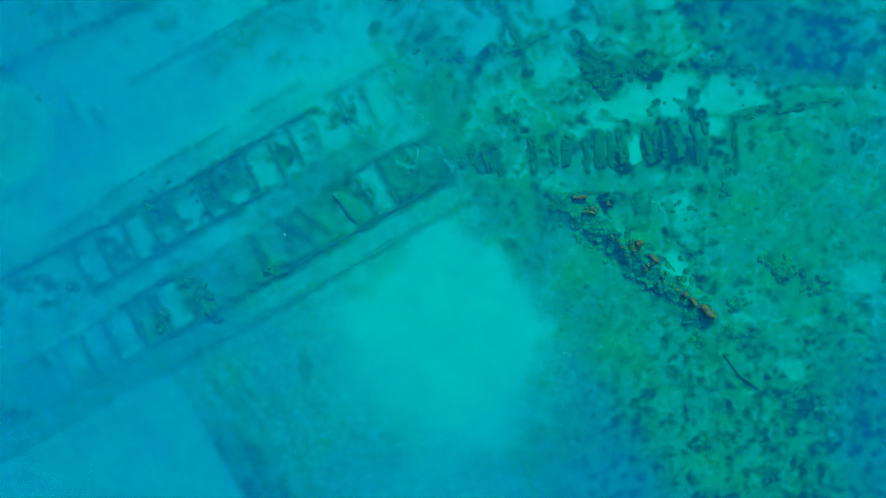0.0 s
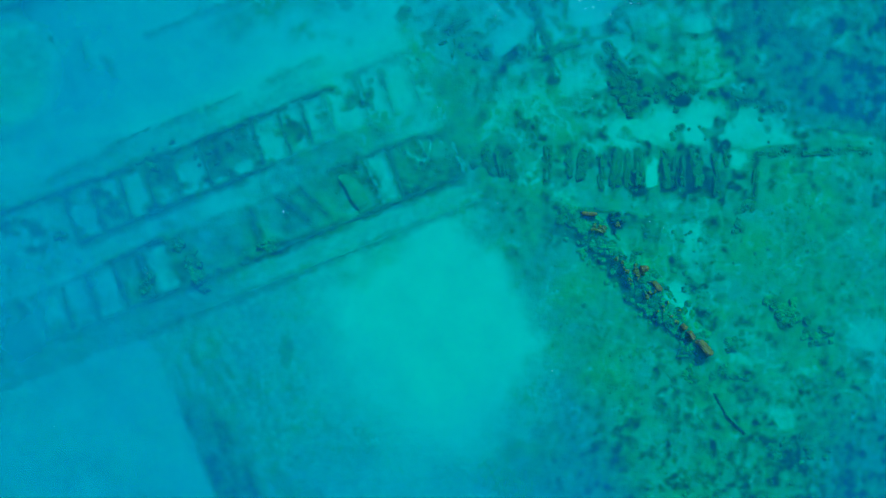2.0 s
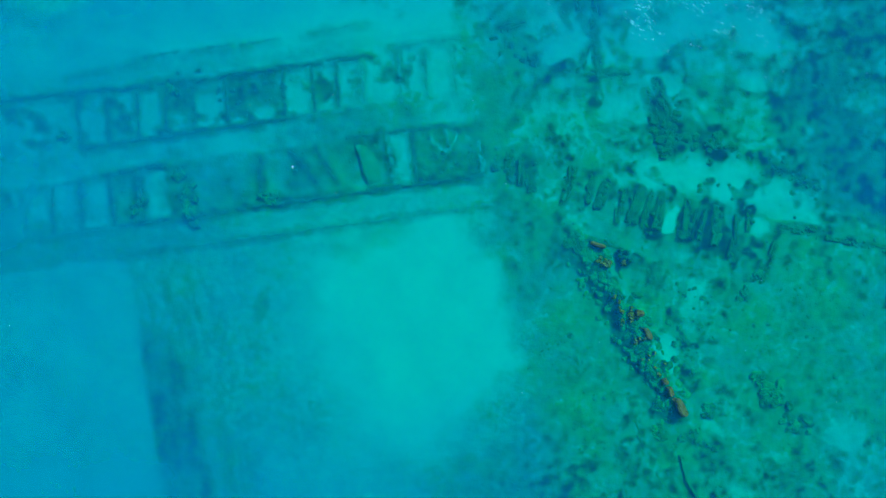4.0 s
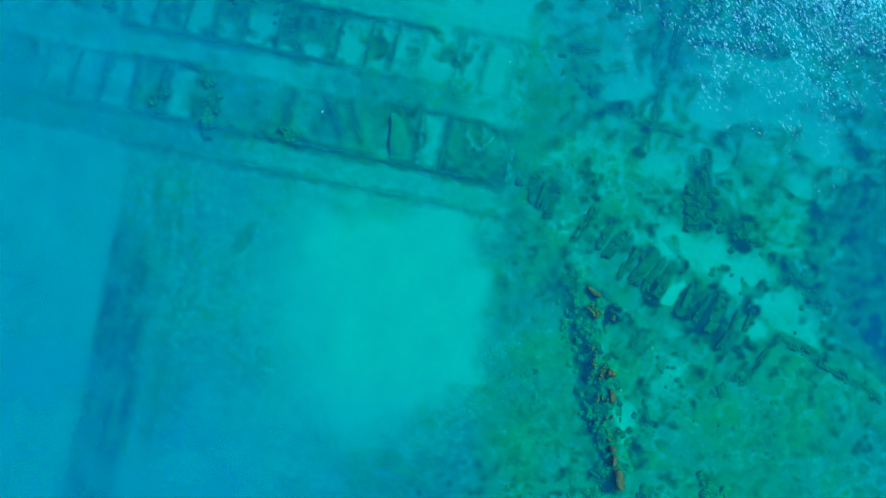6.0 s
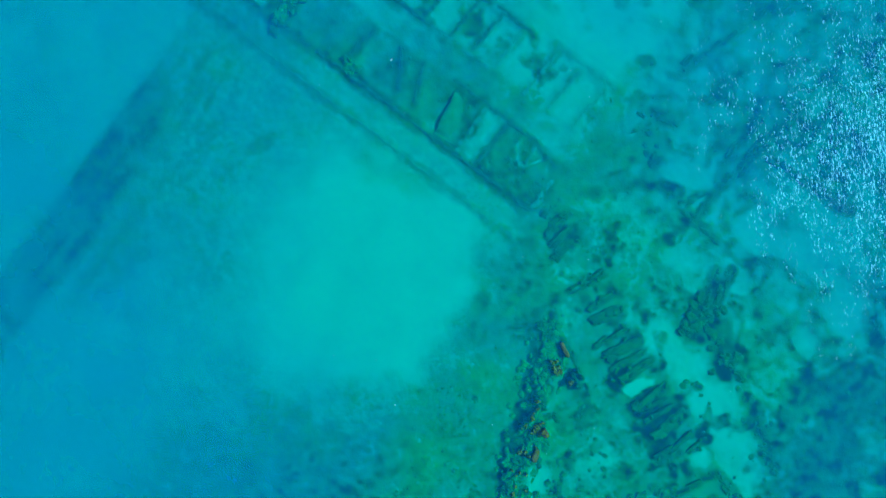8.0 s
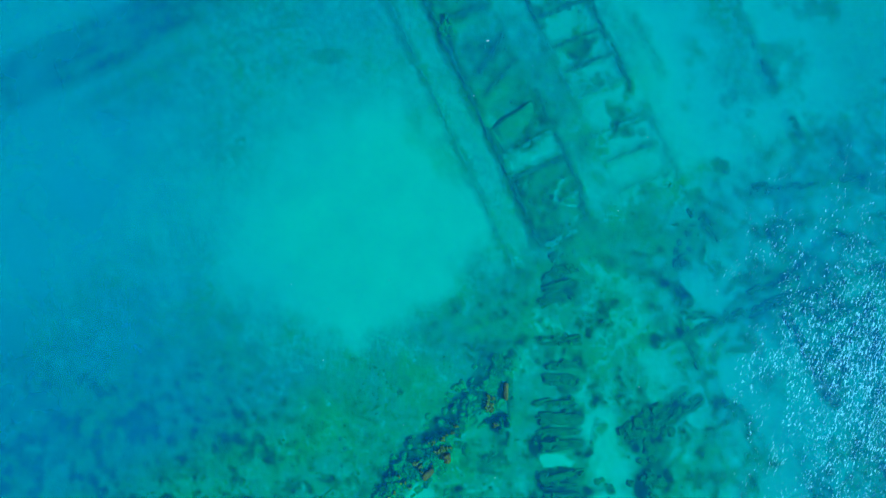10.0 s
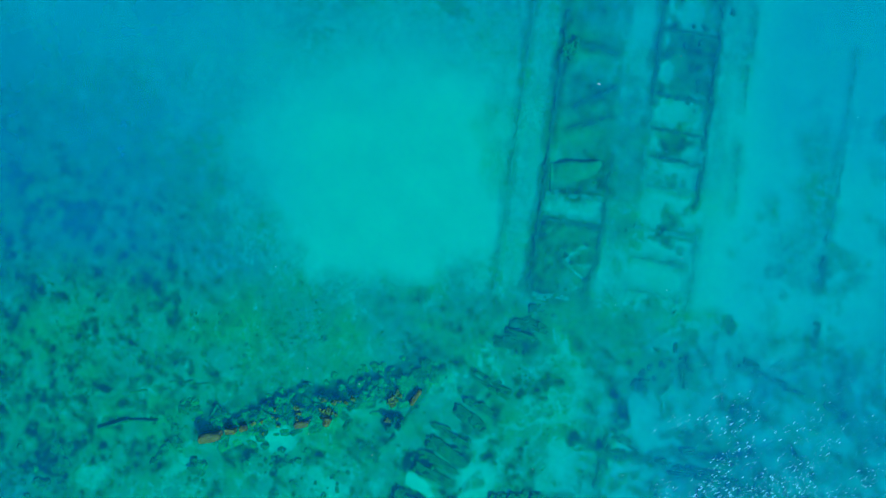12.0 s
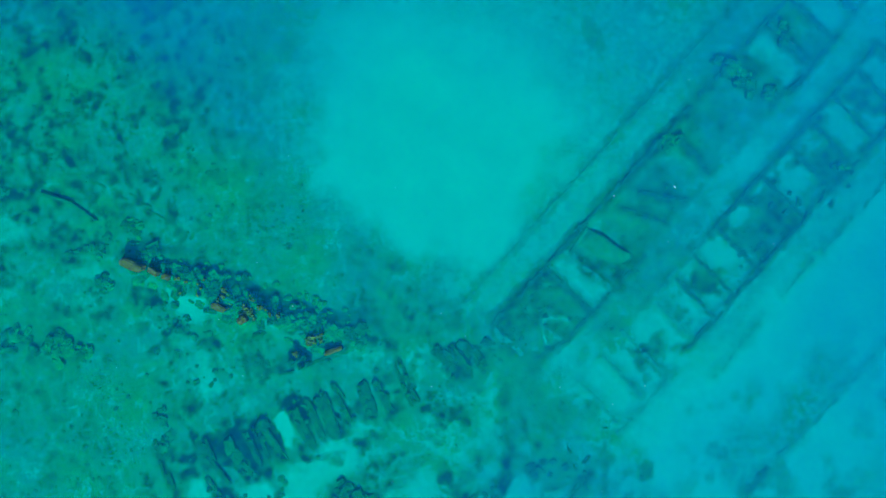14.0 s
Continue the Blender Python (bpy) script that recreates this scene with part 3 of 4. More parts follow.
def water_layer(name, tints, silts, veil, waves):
    """One layer of the sea: it swallows red first, and carries silt that scatters blue-green light. The top layer has
    wind ripples, whose light and dark is partly put into its silt.
    """
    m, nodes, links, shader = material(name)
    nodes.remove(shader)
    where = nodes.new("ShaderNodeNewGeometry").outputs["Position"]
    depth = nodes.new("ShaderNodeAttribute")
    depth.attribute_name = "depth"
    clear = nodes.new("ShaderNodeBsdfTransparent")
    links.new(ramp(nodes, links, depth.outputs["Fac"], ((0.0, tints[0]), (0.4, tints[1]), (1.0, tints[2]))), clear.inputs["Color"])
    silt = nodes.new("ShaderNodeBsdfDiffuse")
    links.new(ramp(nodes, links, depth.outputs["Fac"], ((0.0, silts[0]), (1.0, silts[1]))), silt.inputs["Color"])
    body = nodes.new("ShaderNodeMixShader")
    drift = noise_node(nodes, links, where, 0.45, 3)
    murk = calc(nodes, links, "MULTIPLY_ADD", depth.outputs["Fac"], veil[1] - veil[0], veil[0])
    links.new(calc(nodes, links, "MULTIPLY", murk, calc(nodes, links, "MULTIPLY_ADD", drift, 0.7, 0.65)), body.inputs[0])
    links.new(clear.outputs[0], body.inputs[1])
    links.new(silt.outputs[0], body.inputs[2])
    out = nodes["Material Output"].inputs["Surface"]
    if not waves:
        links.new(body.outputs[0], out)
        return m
    ruffle = nodes.new("ShaderNodeAttribute")
    ruffle.attribute_name = "ruffle"
    turned, drawn = nodes.new("ShaderNodeMapping"), nodes.new("ShaderNodeMapping")
    turned.inputs["Rotation"].default_value = (0, 0, radians(-CREST))
    drawn.inputs["Scale"].default_value = (0.36, 1.0, 1.0)
    links.new(where, turned.inputs["Vector"])
    links.new(turned.outputs[0], drawn.inputs["Vector"])
    chop = nodes.new("ShaderNodeTexNoise")
    chop.inputs["Scale"].default_value, chop.inputs["Detail"].default_value, chop.inputs["Roughness"].default_value = 15.0, 2.5, 0.55
    links.new(drawn.outputs[0], chop.inputs["Vector"])
    # light and dark of the ripples, painted by thinning and thickening the silt
    ripple_shading = calc(nodes, links, "MULTIPLY_ADD", chop.outputs["Fac"], 1.6, 0.2)
    links.new(calc(nodes, links, "MULTIPLY", ripple_shading, body.inputs[0].links[0].from_socket), body.inputs[0])
    gusts = calc(nodes, links, "MAXIMUM", calc(nodes, links, "MULTIPLY_ADD", noise_node(nodes, links, drawn.outputs[0], 1.1, 3, 0.6), 5.2, -1.65), 0.2)
    lean, tilt, upright = nodes.new("ShaderNodeVectorMath"), nodes.new("ShaderNodeVectorMath"), nodes.new("ShaderNodeVectorMath")
    lean.operation, tilt.operation, upright.operation = "SUBTRACT", "MULTIPLY", "NORMALIZE"
    links.new(chop.outputs["Color"], lean.inputs[0])
    lean.inputs[1].default_value = (0.5, 0.5, 0.5)
    links.new(lean.outputs[0], tilt.inputs[0])
    steep = nodes.new("ShaderNodeCombineXYZ")
    slope = calc(nodes, links, "MULTIPLY", calc(nodes, links, "MULTIPLY", ruffle.outputs["Fac"], gusts), WAVE)
    links.new(slope, steep.inputs[0])
    links.new(slope, steep.inputs[1])
    links.new(steep.outputs[0], tilt.inputs[1])
    rise = nodes.new("ShaderNodeVectorMath")
    rise.inputs[1].default_value = (0, 0, 1)
    links.new(tilt.outputs[0], rise.inputs[0])
    links.new(rise.outputs[0], upright.inputs[0])
    wave = upright.outputs[0]
    gloss = nodes.new("ShaderNodeBsdfGlossy")
    gloss.distribution = "BECKMANN"
    gloss.inputs["Roughness"].default_value = 0.2
    gloss.inputs["Color"].default_value = (0.03, 0.15, 0.27, 1)
    links.new(wave, gloss.inputs["Normal"])
    fresnel = nodes.new("ShaderNodeFresnel")
    fresnel.inputs["IOR"].default_value = 1.33
    links.new(wave, fresnel.inputs["Normal"])
    top = nodes.new("ShaderNodeMixShader")
    links.new(fresnel.outputs[0], top.inputs[0])
    links.new(body.outputs[0], top.inputs[1])
    links.new(gloss.outputs[0], top.inputs[2])
    links.new(top.outputs[0], out)
    return m


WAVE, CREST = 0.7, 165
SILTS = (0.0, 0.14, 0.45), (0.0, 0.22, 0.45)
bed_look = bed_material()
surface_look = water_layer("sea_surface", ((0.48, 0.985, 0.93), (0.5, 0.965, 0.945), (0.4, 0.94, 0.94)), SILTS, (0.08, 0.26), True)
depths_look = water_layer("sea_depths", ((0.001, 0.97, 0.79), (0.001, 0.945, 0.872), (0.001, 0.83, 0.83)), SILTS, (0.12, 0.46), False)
weedy = rock_material("weedy_stone", (0.1, 0.16, 0.07), (0.22, 0.29, 0.14), (0.13, 0.21, 0.08), 3.0, (0.32, 0.36, 0.2), 0.62)
silted_rock = rock_material("silted_stone", (0.24, 0.32, 0.18), (0.42, 0.46, 0.32), (0.28, 0.37, 0.2), 3.0, (0.46, 0.48, 0.36), 0.62)
mossy = rock_material("mossy_stone", (0.07, 0.11, 0.035), (0.24, 0.31, 0.09), (0.17, 0.27, 0.06), 3.0, (0.42, 0.46, 0.15), 0.57)
golden = rock_material("golden_stone", (0.05, 0.11, 0.012), (0.16, 0.24, 0.025), (0.09, 0.19, 0.02), 7.0, (0.48, 0.5, 0.08), 0.57)
olive = rock_material("olive_stone", (0.05, 0.1, 0.018), (0.19, 0.29, 0.04), (0.11, 0.21, 0.03), 4.0, (0.34, 0.42, 0.08), 0.58)
drowned = rock_material("drowned_floor", (0.18, 0.25, 0.09), (0.38, 0.46, 0.2), (0.22, 0.33, 0.1), 1.4, (0.46, 0.52, 0.24))
rusty = rock_material("rusty_stone", (0.14, 0.085, 0.015), (0.29, 0.19, 0.035), (0.17, 0.16, 0.02), 5.0, (0.42, 0.33, 0.08), 0.58)
lichen = rock_material("yellow_weed", (0.10, 0.15, 0.03), (0.32, 0.42, 0.07), (0.22, 0.34, 0.05), 4.0, (0.5, 0.58, 0.12), 0.55)
pale_bits = rock_material("pale_bits", (0.62, 0.8, 0.82), (0.68, 0.85, 0.86), (0.65, 0.82, 0.84), 3.0, (0.7, 0.85, 0.86))


# ---- the large structure ----
def sheet(name, xs, ys, height, attributes, look_of):
    x, y = (a.ravel() for a in np.meshgrid(xs, ys, indexing="ij"))
    z = height(x, y)
    nx, ny = len(xs), len(ys)
    i = (np.arange(nx - 1)[:, None] * ny + np.arange(ny - 1)[None]).ravel()
    mesh = bpy.data.meshes.new(name)
    mesh.from_pydata(np.stack([x, y, z], 1).tolist(), [], np.stack([i, i + ny, i + ny + 1, i + 1], 1).tolist())
    for key, values in attributes.items():
        mesh.attributes.new(key, "FLOAT", "POINT").data.foreach_set("value", values(x, y).astype(np.float32))
    mesh.polygons.foreach_set("use_smooth", [True] * len(mesh.polygons))
    mesh.materials.append(look_of)
    return new(name, mesh)


def ruffled(x, y):
    """Where the wind roughens the sea: strongest over the north-east."""
    u, v = quay_axes(x, y)
    wind = np.maximum(smooth(7, -4, u) * smooth(2.5, 9.5, v - 0.4 * u), smooth(10, 16, x) * smooth(4.5, 7.5, y))
    return 0.15 + 0.85 * np.clip(wind + (layered(x, y, 5, 95) - 0.5) * 0.5 * smooth(0.02, 0.3, wind), 0, 1)


ground = sheet("ground", GRID_X, GRID_Y, lambda x, y: GRID_BED, {"cover": lambda x, y: GRID_COVER}, bed_look)
tagged(ground, "pale sandy sea bed with patches of green weed", "sea bed", kind="structure")
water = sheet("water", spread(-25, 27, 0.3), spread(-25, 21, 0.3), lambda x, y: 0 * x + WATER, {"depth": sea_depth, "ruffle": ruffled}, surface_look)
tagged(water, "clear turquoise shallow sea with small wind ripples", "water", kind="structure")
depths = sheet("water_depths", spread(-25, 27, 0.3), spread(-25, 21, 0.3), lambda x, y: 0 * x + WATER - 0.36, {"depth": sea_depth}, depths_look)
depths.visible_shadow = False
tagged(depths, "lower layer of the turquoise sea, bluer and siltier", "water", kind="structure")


# ---- stones ----
def block_mesh(name, seed, box=0.55, lumps=0.16, cuts=1):
    """A worn stone, one unit in size: between a box and a ball, with a dented surface; its base is at z = 0."""
    rng = random.Random(seed)
    bm = bmesh.new()
    bmesh.ops.create_cube(bm, size=1.0)
    bmesh.ops.subdivide_edges(bm, edges=bm.edges[:], cuts=cuts, use_grid_fill=True)
    shift = Vector((rng.random() * 50, rng.random() * 50, rng.random() * 50))
    for v in bm.verts:
        ball = v.co.normalized() * 0.56
        v.co = v.co * box + ball * (1 - box)
        v.co *= 1 + lumps * (2 * noise.noise(v.co * 2.1 + shift) + (1.3 * noise.noise(v.co * 6.3 + shift) if cuts > 1 else 0))
        v.co.z += 0.5
    low, top = min(v.co.z for v in bm.verts), max(v.co.z for v in bm.verts)
    for v in bm.verts:
        v.co.z = (v.co.z - low) / (top - low)
    for f in bm.faces:
        f.smooth = cuts == 1 or rng.random() < 0.6
    mesh = bpy.data.meshes.new(name)
    bm.to_mesh(mesh)
    bm.free()
    return mesh


def stone_set(name, look_of, count, box, lumps, cuts=3):
    made = []
    for n in range(count):
        mesh = block_mesh(name, hash((len(name), n, int(box * 100))) % 9999, box, lumps, cuts)
        mesh.materials.append(look_of)
        made.append(mesh)
    return made


weedy_stones = stone_set("stone", weedy, 10, 0.66, 0.26)
silted_stones = stone_set("stone", silted_rock, 8, 0.66, 0.26)
mossy_stones = stone_set("stone", mossy, 8, 0.5, 0.3, 4)
rusty_stones = stone_set("block", rusty, 5, 0.75, 0.14)
lichen_stones = stone_set("stone", lichen, 6, 0.45, 0.32, 4)
olive_stones = stone_set("stone", olive, 8, 0.42, 0.32, 4)
golden_stones = stone_set("stone", golden, 8, 0.45, 0.32, 4)
plank_stones = stone_set("beam", mossy, 8, 0.8, 0.12)
slab_stones = stone_set("slab", olive, 8, 0.45, 0.3, 4)


def stone(name, mesh, x, y, z, length, width, height, turn, parent=None, tip=0.0):
    ob = new(name, mesh)
    m = Matrix.Translation((x, y, z)) @ Euler((radians(tip), radians(tip * 0.7), turn)).to_matrix().to_4x4() @ Matrix.Diagonal((length, width, height, 1))
    ob.parent = parent
    ob.matrix_basis = (parent.matrix_basis.inverted() @ m) if parent else m
    return ob


def ruined_wall(a, b, label, width=0.4, height=0.3, block=0.55, meshes=None, gaps=0.12, seed=0, wander=0.05, name="ruined_wall", group="sunken room walls"):
    """A course of worn stones from a to b, half buried in the bed."""
    rng = random.Random(seed * 31 + int(a[0] * 10) + int(b[1] * 7))
    a, b = Vector(a), Vector(b)
    way = b - a
    turn, length = math.atan2(way.y, way.x), way.length
    middle = (a + b) / 2
    wall = new(name)
    wall.matrix_basis = pose(middle.x, middle.y, bed_at(middle.x, middle.y))
    at = 0.0
    across = Vector((-way.y, way.x)).normalized()
    while at < length:
        size = min(block * rng.uniform(0.7, 1.35), max(length - at, 0.25))
        p = a + way * ((at + size / 2) / length) + across * rng.gauss(0, wander)
        if rng.random() > gaps or length < 2.0:
            tall = height * rng.uniform(0.35, 1.1)
            stone("stone", rng.choice(meshes or weedy_stones), p.x, p.y, bed_at(p.x, p.y) - 0.08, size * 1.12, width * rng.uniform(0.6, 1.2),
                  tall + 0.08, turn + rng.gauss(0, 0.08), wall, rng.gauss(0, 3))
        at += size
    return tagged(wall, label, "wall", group)


DARK = "low ruined wall of dark weed-grown stones under water"
for n, (a, b, width, height, kind) in enumerate(WALLS):
    label, group = {"kerb": ("sunken kerb of dark weed-grown stones edging the quay walk", "quay kerb"), "room": (DARK, "sunken room walls"), "flat": (DARK, "walls on the sand flat"),
                    "beam": ("straight weed-grown stone beam added for the shadow line of a ledge", "stone beams"), "shore": ("low wall of weedy stones on the green shelf", "walls of the east shore"), "slab": ("row of mossy upright slabs between sunken basins", "slabs between the east basins")}[kind]
    beam = kind == "beam"
    low, thin = {"kerb": (0.22, 0.75), "room": (0.22, 0.8), "flat": (0.2, 0.7), "beam": (0.42, 0.9), "shore": (0.4, 0.8), "slab": (0.5, 1.0)}[kind]
    ruined_wall(a, b, label, width * thin, height * (1.0 if beam else low), {"slab": 0.95, "shore": 0.45, "beam": 2.4}.get(kind, 0.42), plank_stones if beam else slab_stones if kind == "slab" else olive_stones if kind == "shore" else silted_stones if height < 0.16 or kind == "kerb" else weedy_stones,
                0.0 if beam else 0.3 if kind in ("flat", "shore") else 0.12, n, 0.0 if beam else 0.1 if kind == "shore" else 0.02, group=group)


# ---- the high ruin with rust-coloured blocks ----
def high_ruin():
    rng = random.Random(5)
    ruin = new("stone_ruin")
    ruin.matrix_basis = pose(11, -1.8, bed_at(11, -1.8))
    line = [Vector(p) for p in RUIN]
    for n, (a, b) in enumerate(zip(line, line[1:])):
        across = Vector((b.y - a.y, a.x - b.x)).normalized()
        turn = math.atan2(b.y - a.y, b.x - a.x)
        high = (0.32, 0.4, 0.42, 0.46, 0.43, 0.45)[n]
        for k in range((18, 26, 38, 60, 38, 38)[n]):
            crest = k < 10
            side = rng.gauss(0.0, 0.14) if crest else rng.gauss(0.08, 0.38)
            p = a.lerp(b, (k + rng.random()) / 10 if crest else rng.random()) - across * side
            top = high * rng.uniform(0.75, 1.05) if crest else rng.uniform(0.3, 1.0) * high * max(0.25, 1 - abs(side))
            size = rng.uniform(0.24, 0.46) if crest else rng.uniform(0.18, 0.45)
            if (p - Vector((14.42, -4.5))).length < 0.7:
                top = min(top, 0.4)
            low = bed_at(p.x, p.y) - 0.1
            stone("boulder" if crest else "stone", rng.choice(golden_stones if top > 0.35 and rng.random() < 0.12 else lichen_stones if rng.random() < 0.55 else olive_stones), p.x, p.y, low, size, size * rng.uniform(0.55, 0.85), max(top - low, 0.2), turn + rng.gauss(0, 0.5) if crest else rng.uniform(0, 3.1), ruin, rng.gauss(0, 5))
    # yellow-green heads that stand highest
    for x, y, spread, count in ((10.86, -1.65, 0.3, 18), (11.6, -2.3, 0.2, 6), (10.3, -1.2, 0.24, 5), (8.92, 0.15, 0.2, 8), (9.5, 0.65, 0.22, 4), (12.6, -3.2, 0.3, 8)):
        for k in range(count):
            px, py, size = x + rng.gauss(0, spread), y + rng.gauss(0, spread * 0.8), rng.uniform(0.12, 0.28)
            low = bed_at(px, py) - 0.1
            stone("boulder", rng.choice(golden_stones), px, py, low, size, size * rng.uniform(0.6, 0.9), rng.uniform(0.4, 0.58) - low, rng.uniform(0, 3.1), ruin, rng.gauss(0, 6))
    return tagged(ruin, "broken ruin of mossy boulders reaching near the surface", "ruin")


high_ruin()
for x, y, length, width, turn, top in ((14.42, -4.5, 0.84, 0.34, -41, 0.05), (13.72, -4.02, 0.42, 0.2, -48, 0.02), (13.35, -3.71, 0.26, 0.24, -40, 0.0), (11.9, -2.03, 0.56, 0.25, -41, -0.16), (11.16, -1.34, 0.32, 0.3, 10, 0.03),
                                       (8.36, 0.79, 0.66, 0.2, 2, -0.16), (9.6, 0.7, 0.36, 0.22, 10, -0.36), (10.03, 0.72, 0.24, 0.2, 30, -0.38)):
    rust = stone("stone_block", rusty_stones[int(abs(x * 10)) % 5], x, y, bed_at(x, y) - 0.05, length, width, WATER + top - 0.07 - bed_at(x, y) + 0.05, radians(turn))
    tagged(rust, "rust-coloured worn stone block just under the water surface", "stone block", "rust-coloured blocks of the ruin")


# ---- loose rocks ----
rng = random.Random(11)


LOOKS = {(True, False): "yellow-green weedy rock rising from the sea bed", (False, True): "low mossy green rock on the sea bed", (False, False): "dark weed-grown rock among the sunken walls"}


def rock(x, y, size, tall, label="dark weed-grown rock on the sea bed", meshes=None, group="loose rocks"):
    ob = stone("rock", rng.choice(meshes), x, y, bed_at(x, y) - 0.08, size, size * rng.uniform(0.65, 1), tall + 0.08, rng.uniform(0, 3.1), None, rng.gauss(0, 6))
    return tagged(ob, label, "rock", group)


def rock_heaps(heaps, look_of, tall):
    for cx, cy, rx, ry, count, size in heaps:
        for k in range(count):
            rock(cx + rng.gauss(0, rx * 0.6), cy + rng.gauss(0, ry * 0.6), size * rng.uniform(0.6, 1.25), tall * rng.uniform(0.5, 1.0) * size, LOOKS[look_of is lichen_stones, look_of is mossy_stones], look_of)


for look_of in (lichen_stones, olive_stones):
    rock_heaps(((17.6, -2.0, 0.5, 0.25, 3, 0.34), (18.5, -2.6, 0.7, 0.3, 8, 0.36), (19.8, -3.2, 0.7, 0.3, 7, 0.36), (15.7, -4.2, 0.5, 0.4, 3, 0.34), (14.2, -6.0, 0.5, 0.3, 3, 0.3), (20.3, -8.9, 0.5, 0.3, 3, 0.34)), look_of, 0.5)
for look_of in (lichen_stones, mossy_stones):
    rock_heaps(((-9.5, -4.2, 0.3, 0.5, 7, 0.36), (-10.3, -3.4, 0.2, 0.3, 4, 0.34), (-9.0, -4.8, 0.3, 0.3, 3, 0.32), (-11.5, -5.4, 0.25, 0.5, 4, 0.3), (-6.3, -2.8, 0.5, 0.2, 5, 0.3), (-16.14, -3.75, 0.3, 0.1, 2, 0.32), (-12.1, 0.1, 0.3, 0.3, 3, 0.26)), look_of, 0.8)
rock_heaps(((10.8, 6.8, 1.6, 0.5, 24, 0.4), (9.7, 6.5, 0.3, 0.9, 10, 0.36)), olive_stones, 0.4)
rock_heaps(((15.5, 2.0, 0.4, 0.7, 10, 0.3), (16.0, -5.6, 0.9, 0.5, 12, 0.3), (19.6, -8.6, 1.5, 0.9, 14, 0.3), (13.0, 5.2, 3.0, 0.5, 5, 0.18), (12.8, 0.2, 1.6, 0.9, 14, 0.2), (13.4, -1.6, 0.8, 1.0, 9, 0.26)), mossy_stones, 0.4)
rock_heaps(((-10.6, 0.9, 1.0, 0.4, 9, 0.24), (-7.9, 2.2, 0.8, 0.4, 9, 0.17), (0.4, 2.1, 0.9, 0.5, 9, 0.16), (2.2, 7.2, 0.8, 0.5, 8, 0.26), (3.6, 2.4, 0.9, 0.4, 9, 0.3)), weedy_stones, 0.4)

# the thick mossy slab lying in the front row, and the platform in the west
def ledge():
    """A thick slab with one broken, upright edge, the rest sunk into the bed."""
    bm = bmesh.new()
    bmesh.ops.create_cube(bm, size=1.0)
    bmesh.ops.subdivide_edges(bm, edges=bm.edges[:], cuts=11, use_grid_fill=True)
    for v in bm.verts:
        end = 1 - min(1.0, abs(2 * v.co.y)) ** 4
        rise = min(1.0, max(0.0, (v.co.x + 0.5) * 1.25)) ** 1.4
        top = v.co.z > 0.45
        v.co = Vector((v.co.x * 1.15, v.co.y * 2.1, (-0.09 + 0.29 * rise * end) if top else v.co.z * 0.4 - 0.1))
        v.co.x += 0.14 * noise.noise(Vector((v.co.y * 1.7, 3.0, 0))) + 0.05 * noise.noise(v.co * 5)
        v.co.z += 0.05 * noise.noise(v.co * 3 + Vector((0, 5, 0))) * top
    for f in bm.faces:
        f.smooth = True
    mesh = bpy.data.meshes.new("fallen_slab")
    bm.to_mesh(mesh)
    bm.free()
    mesh.materials.append(drowned)
    slab = new("fallen_slab", mesh)
    x, y = rooms(4.85, 1.4)
    slab.matrix_basis = Matrix.Translation((x, y, bed_at(x, y))) @ Euler((0, 0, QUAY_TURN + radians(180 + 8))).to_matrix().to_4x4()
    return tagged(slab, "large mossy stone slab fallen between the rooms", "stone slab")


ledge()


def platform():
    bm = bmesh.new()
    base = [rooms(u, v) for u, v in ((15.6, 13.4), (15.65, 11.9), (17.0, 9.9), (19.6, 9.9), (21.5, 12.0), (19.5, 14.6))]
    z = bed_at(*base[0])
    ring = [[bm.verts.new((x, y, h)) for x, y in base] for h in (z - 0.35, z + 0.07)]
    for n in range(len(base)):
        m = (n + 1) % len(base)
        bm.faces.new((ring[0][n], ring[0][m], ring[1][m], ring[1][n]))
    top = bm.faces.new(ring[1])
    bmesh.ops.subdivide_edges(bm, edges=bm.edges[:], cuts=6, use_grid_fill=True)
    bmesh.ops.triangulate(bm, faces=bm.faces[:])
    for v in bm.verts:
        v.co += Vector((noise.noise(v.co * 1.3), noise.noise(v.co * 1.3 + Vector((9, 0, 0))), noise.noise(v.co * 2 + Vector((0, 9, 0))) * 0.4)) * 0.3
    bmesh.ops.recalc_face_normals(bm, faces=bm.faces[:])
    mesh = bpy.data.meshes.new("stone_platform")
    bm.to_mesh(mesh)
    bm.free()
    mesh.materials.append(drowned)
    return tagged(new("stone_platform", mesh), "flat greenish stone platform under deep water", "platform")


platform()


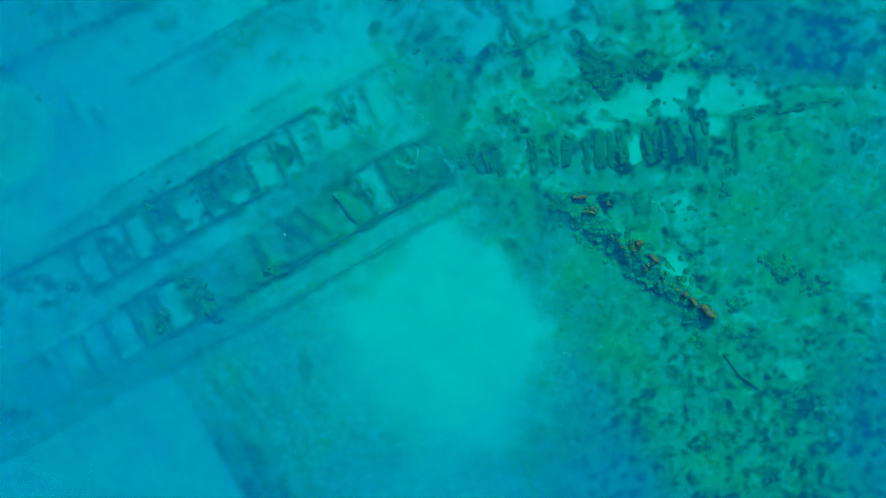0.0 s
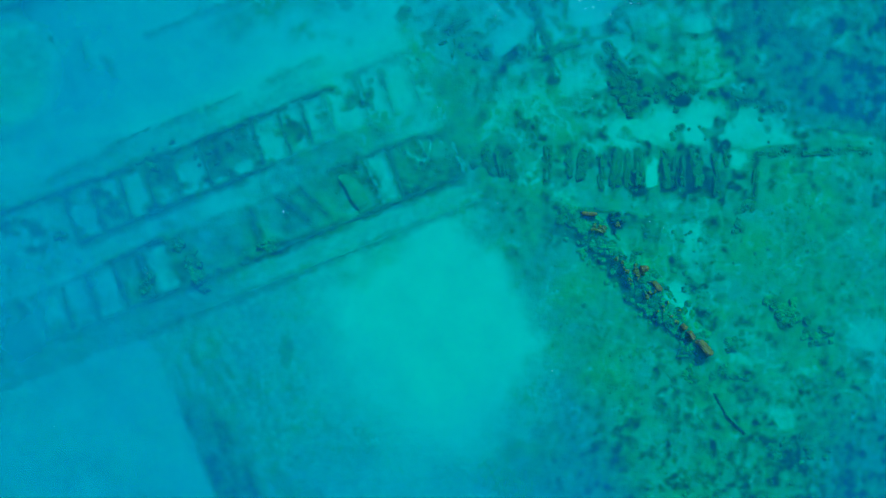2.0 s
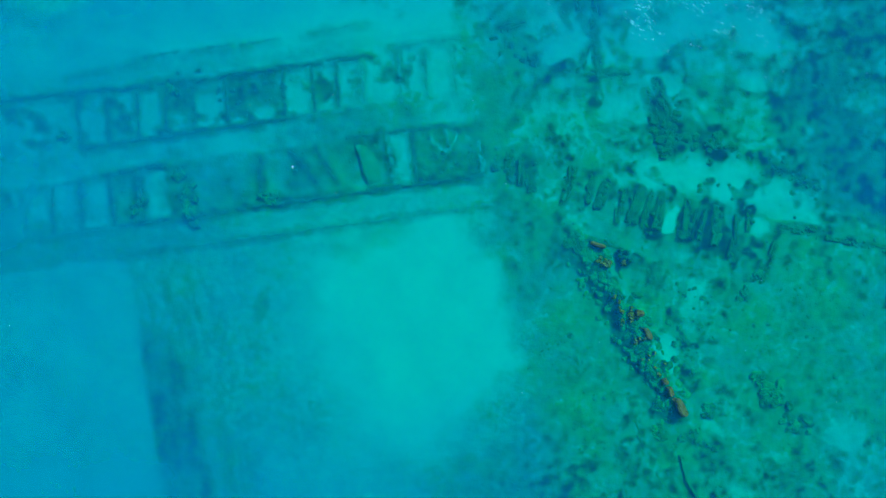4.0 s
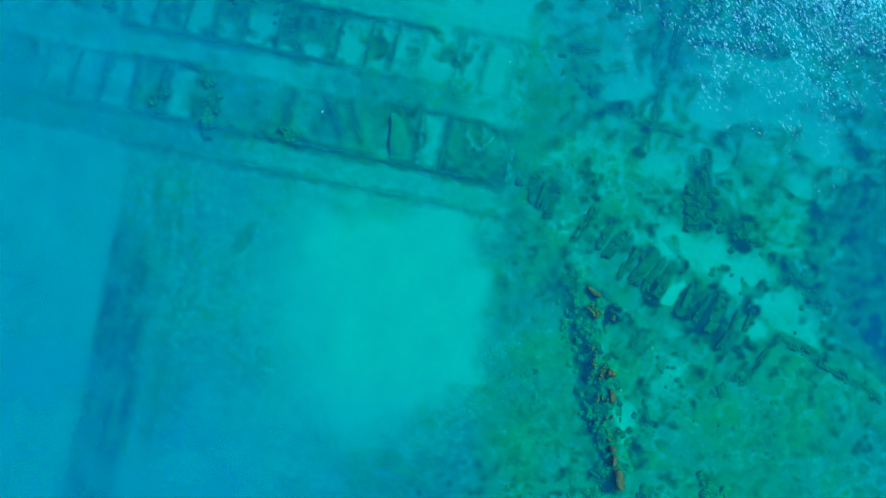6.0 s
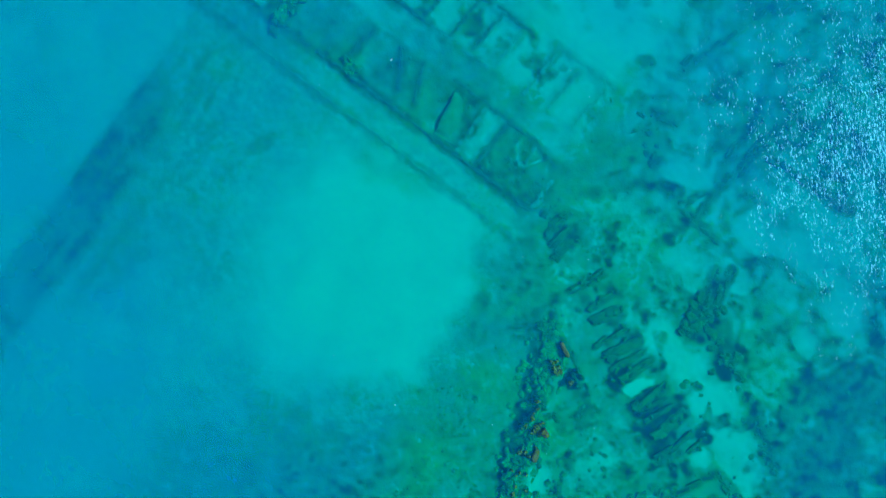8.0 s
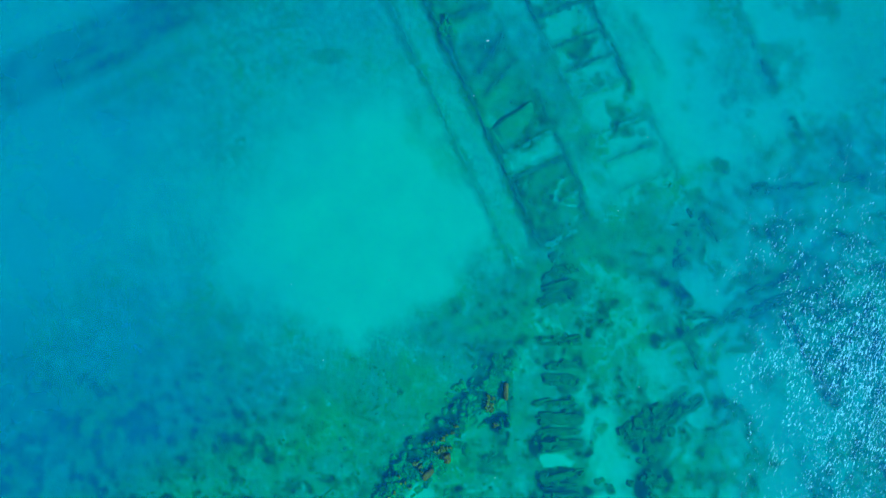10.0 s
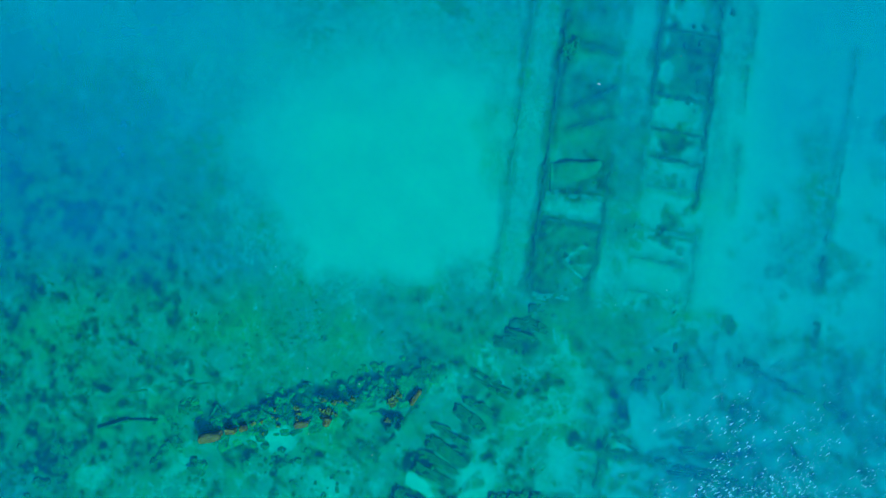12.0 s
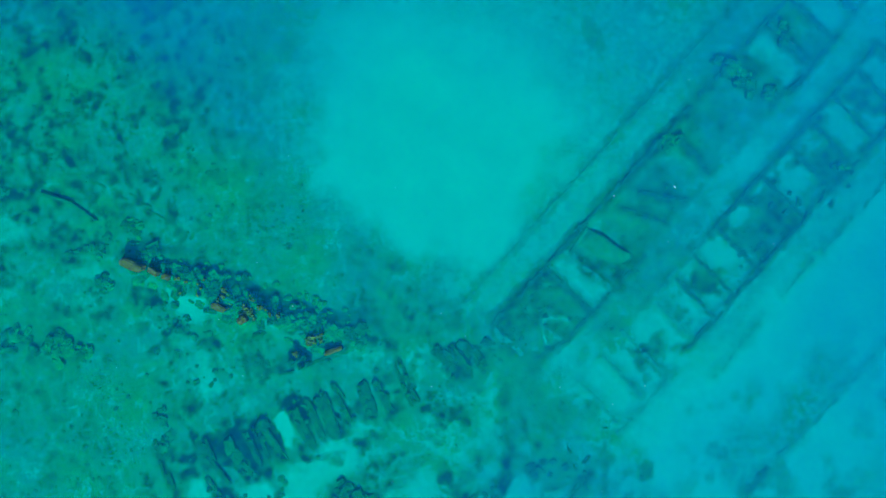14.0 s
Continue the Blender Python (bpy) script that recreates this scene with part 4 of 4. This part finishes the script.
# ---- small rubble that nobody could count ----
def scatter(name, label, count, test, size, flat, look_of, seed, lift=None):
    rnd = np.random.RandomState(seed)
    x, y = rnd.uniform(-22, 25, count * 24), rnd.uniform(-22, 18, count * 24)
    keep = np.nonzero(rnd.rand(len(x)) < test(x, y))[0][:count]
    x, y = x[keep], y[keep]
    z = bed(x, y) + (lift(x, y) if lift else 0)
    source = block_mesh("grain", seed, 0.2, 0.25)
    base = np.array([v.co[:] for v in source.vertices])
    base[:, 2] -= 0.25
    faces = np.array([p.vertices[:] for p in source.polygons])
    bpy.data.meshes.remove(source)
    s = size * rnd.uniform(0.5, 1.4, len(x)) ** 1.3
    a = rnd.uniform(0, 6.28, len(x))
    c, n = np.cos(a)[:, None], np.sin(a)[:, None]
    px = base[None, :, 0] * s[:, None]
    py = base[None, :, 1] * (s * rnd.uniform(0.6, 1, len(x)))[:, None]
    points = np.stack([px * c - py * n + x[:, None], px * n + py * c + y[:, None], base[None, :, 2] * (s * flat * rnd.uniform(0.6, 1.3, len(x)))[:, None] + z[:, None]], -1)
    every = faces[None] + (np.arange(len(x)) * len(base))[:, None, None]
    mesh = bpy.data.meshes.new(name)
    mesh.from_pydata(points.reshape(-1, 3).tolist(), [], every.reshape(-1, faces.shape[1]).tolist())
    mesh.polygons.foreach_set("use_smooth", [True] * len(mesh.polygons))
    mesh.materials.append(look_of)
    return tagged(new(name, mesh), label, name, kind="stuff")


def rubble_chance(x, y):
    u, v = quay_axes(x, y)
    c = cover_at(x, y)
    shore = smooth(6, 9, x + 0.35 * (y + 6)) + smooth(2.5, -0.5, u) * smooth(-2, 1, v)
    return smooth(0.35, 0.8, c) * np.clip(shore, 0, 1) * (0.15 + smooth(0.45, 0.7, layered(x, y, 2.2, 7)))


def room_chance(x, y):
    u, v = quay_axes(x, y)
    inside = (u > 0) & (u < 21) & (v > -1.1) & (v < 6.5)
    return inside * smooth(0.4, 0.8, cover_at(x, y)) * 0.5


scatter("rubble", "small dark weed-grown stones strewn over the shelf", 500, rubble_chance, 0.12, 0.15, weedy, 3)
scatter("weed_tufts", "tufts of green weed on the shelf", 4000, rubble_chance, 0.08, 0.14, olive, 4)
scatter("room_rubble", "small weed-grown stones inside the sunken rooms", 900, room_chance, 0.1, 0.2, mossy, 5)


def foot_chance(x, y):
    return smooth(0.5, 0.8, wall_field(x, y, ("shore",)))


def strip_chance(x, y):
    return 0.9 * smooth(1.3, 0.8, oval(x, y, 12.7, 5.7, 4.6, 1.3, 8)) + 0.6 * smooth(1.2, 0.8, oval(x, y, 13.6, -0.8, 1.3, 2.4, 15)) + 0.12 * smooth(6, 9, x)


def ruin_chance(x, y):
    off = np.abs((x - 7.2) * 0.6 + (y - 0.6) * 0.8 + 0.15)
    return smooth(0.9, 0.2, off) * smooth(6.5, 7.5, x) * smooth(15, 14.4, x)


def slab_chance(x, y):
    return smooth(0.35, 0.8, wall_field(x, y, ("slab",), 0.25))


scatter("slab_growth", "soft green weed grown over the slabs of the basins", 600, slab_chance, 0.16, 0.4, olive, 9, lambda x, y: 0.08)
scatter("wall_debris", "small weed-grown stones fallen from the sunken walls", 2500, foot_chance, 0.11, 0.4, mossy, 6)
scatter("weed_clumps", "round dark clumps of weed on pale sand", 55, strip_chance, 0.2, 0.12, mossy, 7)
scatter("ruin_debris", "mossy broken stones along the high ruin", 900, ruin_chance, 0.2, 0.4, lichen, 8)


# ---- flecks afloat ----
fleck_mesh = block_mesh("fleck", 77, 0.3, 0.2)
fleck_mesh.materials.append(pale_bits)
for x, y in ((-5.4, -1.1), (-8.2, 2.0), (-3.2, -1.46), (3.54, 1.72), (4.12, 0.66), (7.68, 5.95), (11.03, 0.8), (11.7, 0.6), (9.2, -1.25), (7.64, -6.5), (-4.95, 2.5), (-14.5, -6.6), (-7.1, -4.65), (-5.62, -4.2),
             (-14.3, -12.2), (4.78, -8.0), (5.62, -6.5), (-8.15, 0.7), (0.83, 4.56), (-0.82, 5.76), (14.06, 4.02), (15.5, 2.0), (20.55, -1.7), (-11.1, -4.75), (-11.3, -3.35), (-4.55, 0.75), (-2.13, 5.48), (5.27, 3.1),
             (4.3, -4.2), (9.93, -3.17), (11.9, -1.6), (16.0, -1.1), (17.3, -10.2), (-10.45, 7.45), (-12.17, 7.74), (-14.0, 4.7), (19.5, -9.46), (-4.1, -14.2), (12.5, 6.34)):
    long = 0.12 if x == -5.4 else 0.024
    tagged(stone("floating_fleck", fleck_mesh, x, y, WATER - 0.012, long, 0.024, 0.02, 1.9), "tiny white fleck of foam afloat on the sea", "foam fleck", "floating flecks")
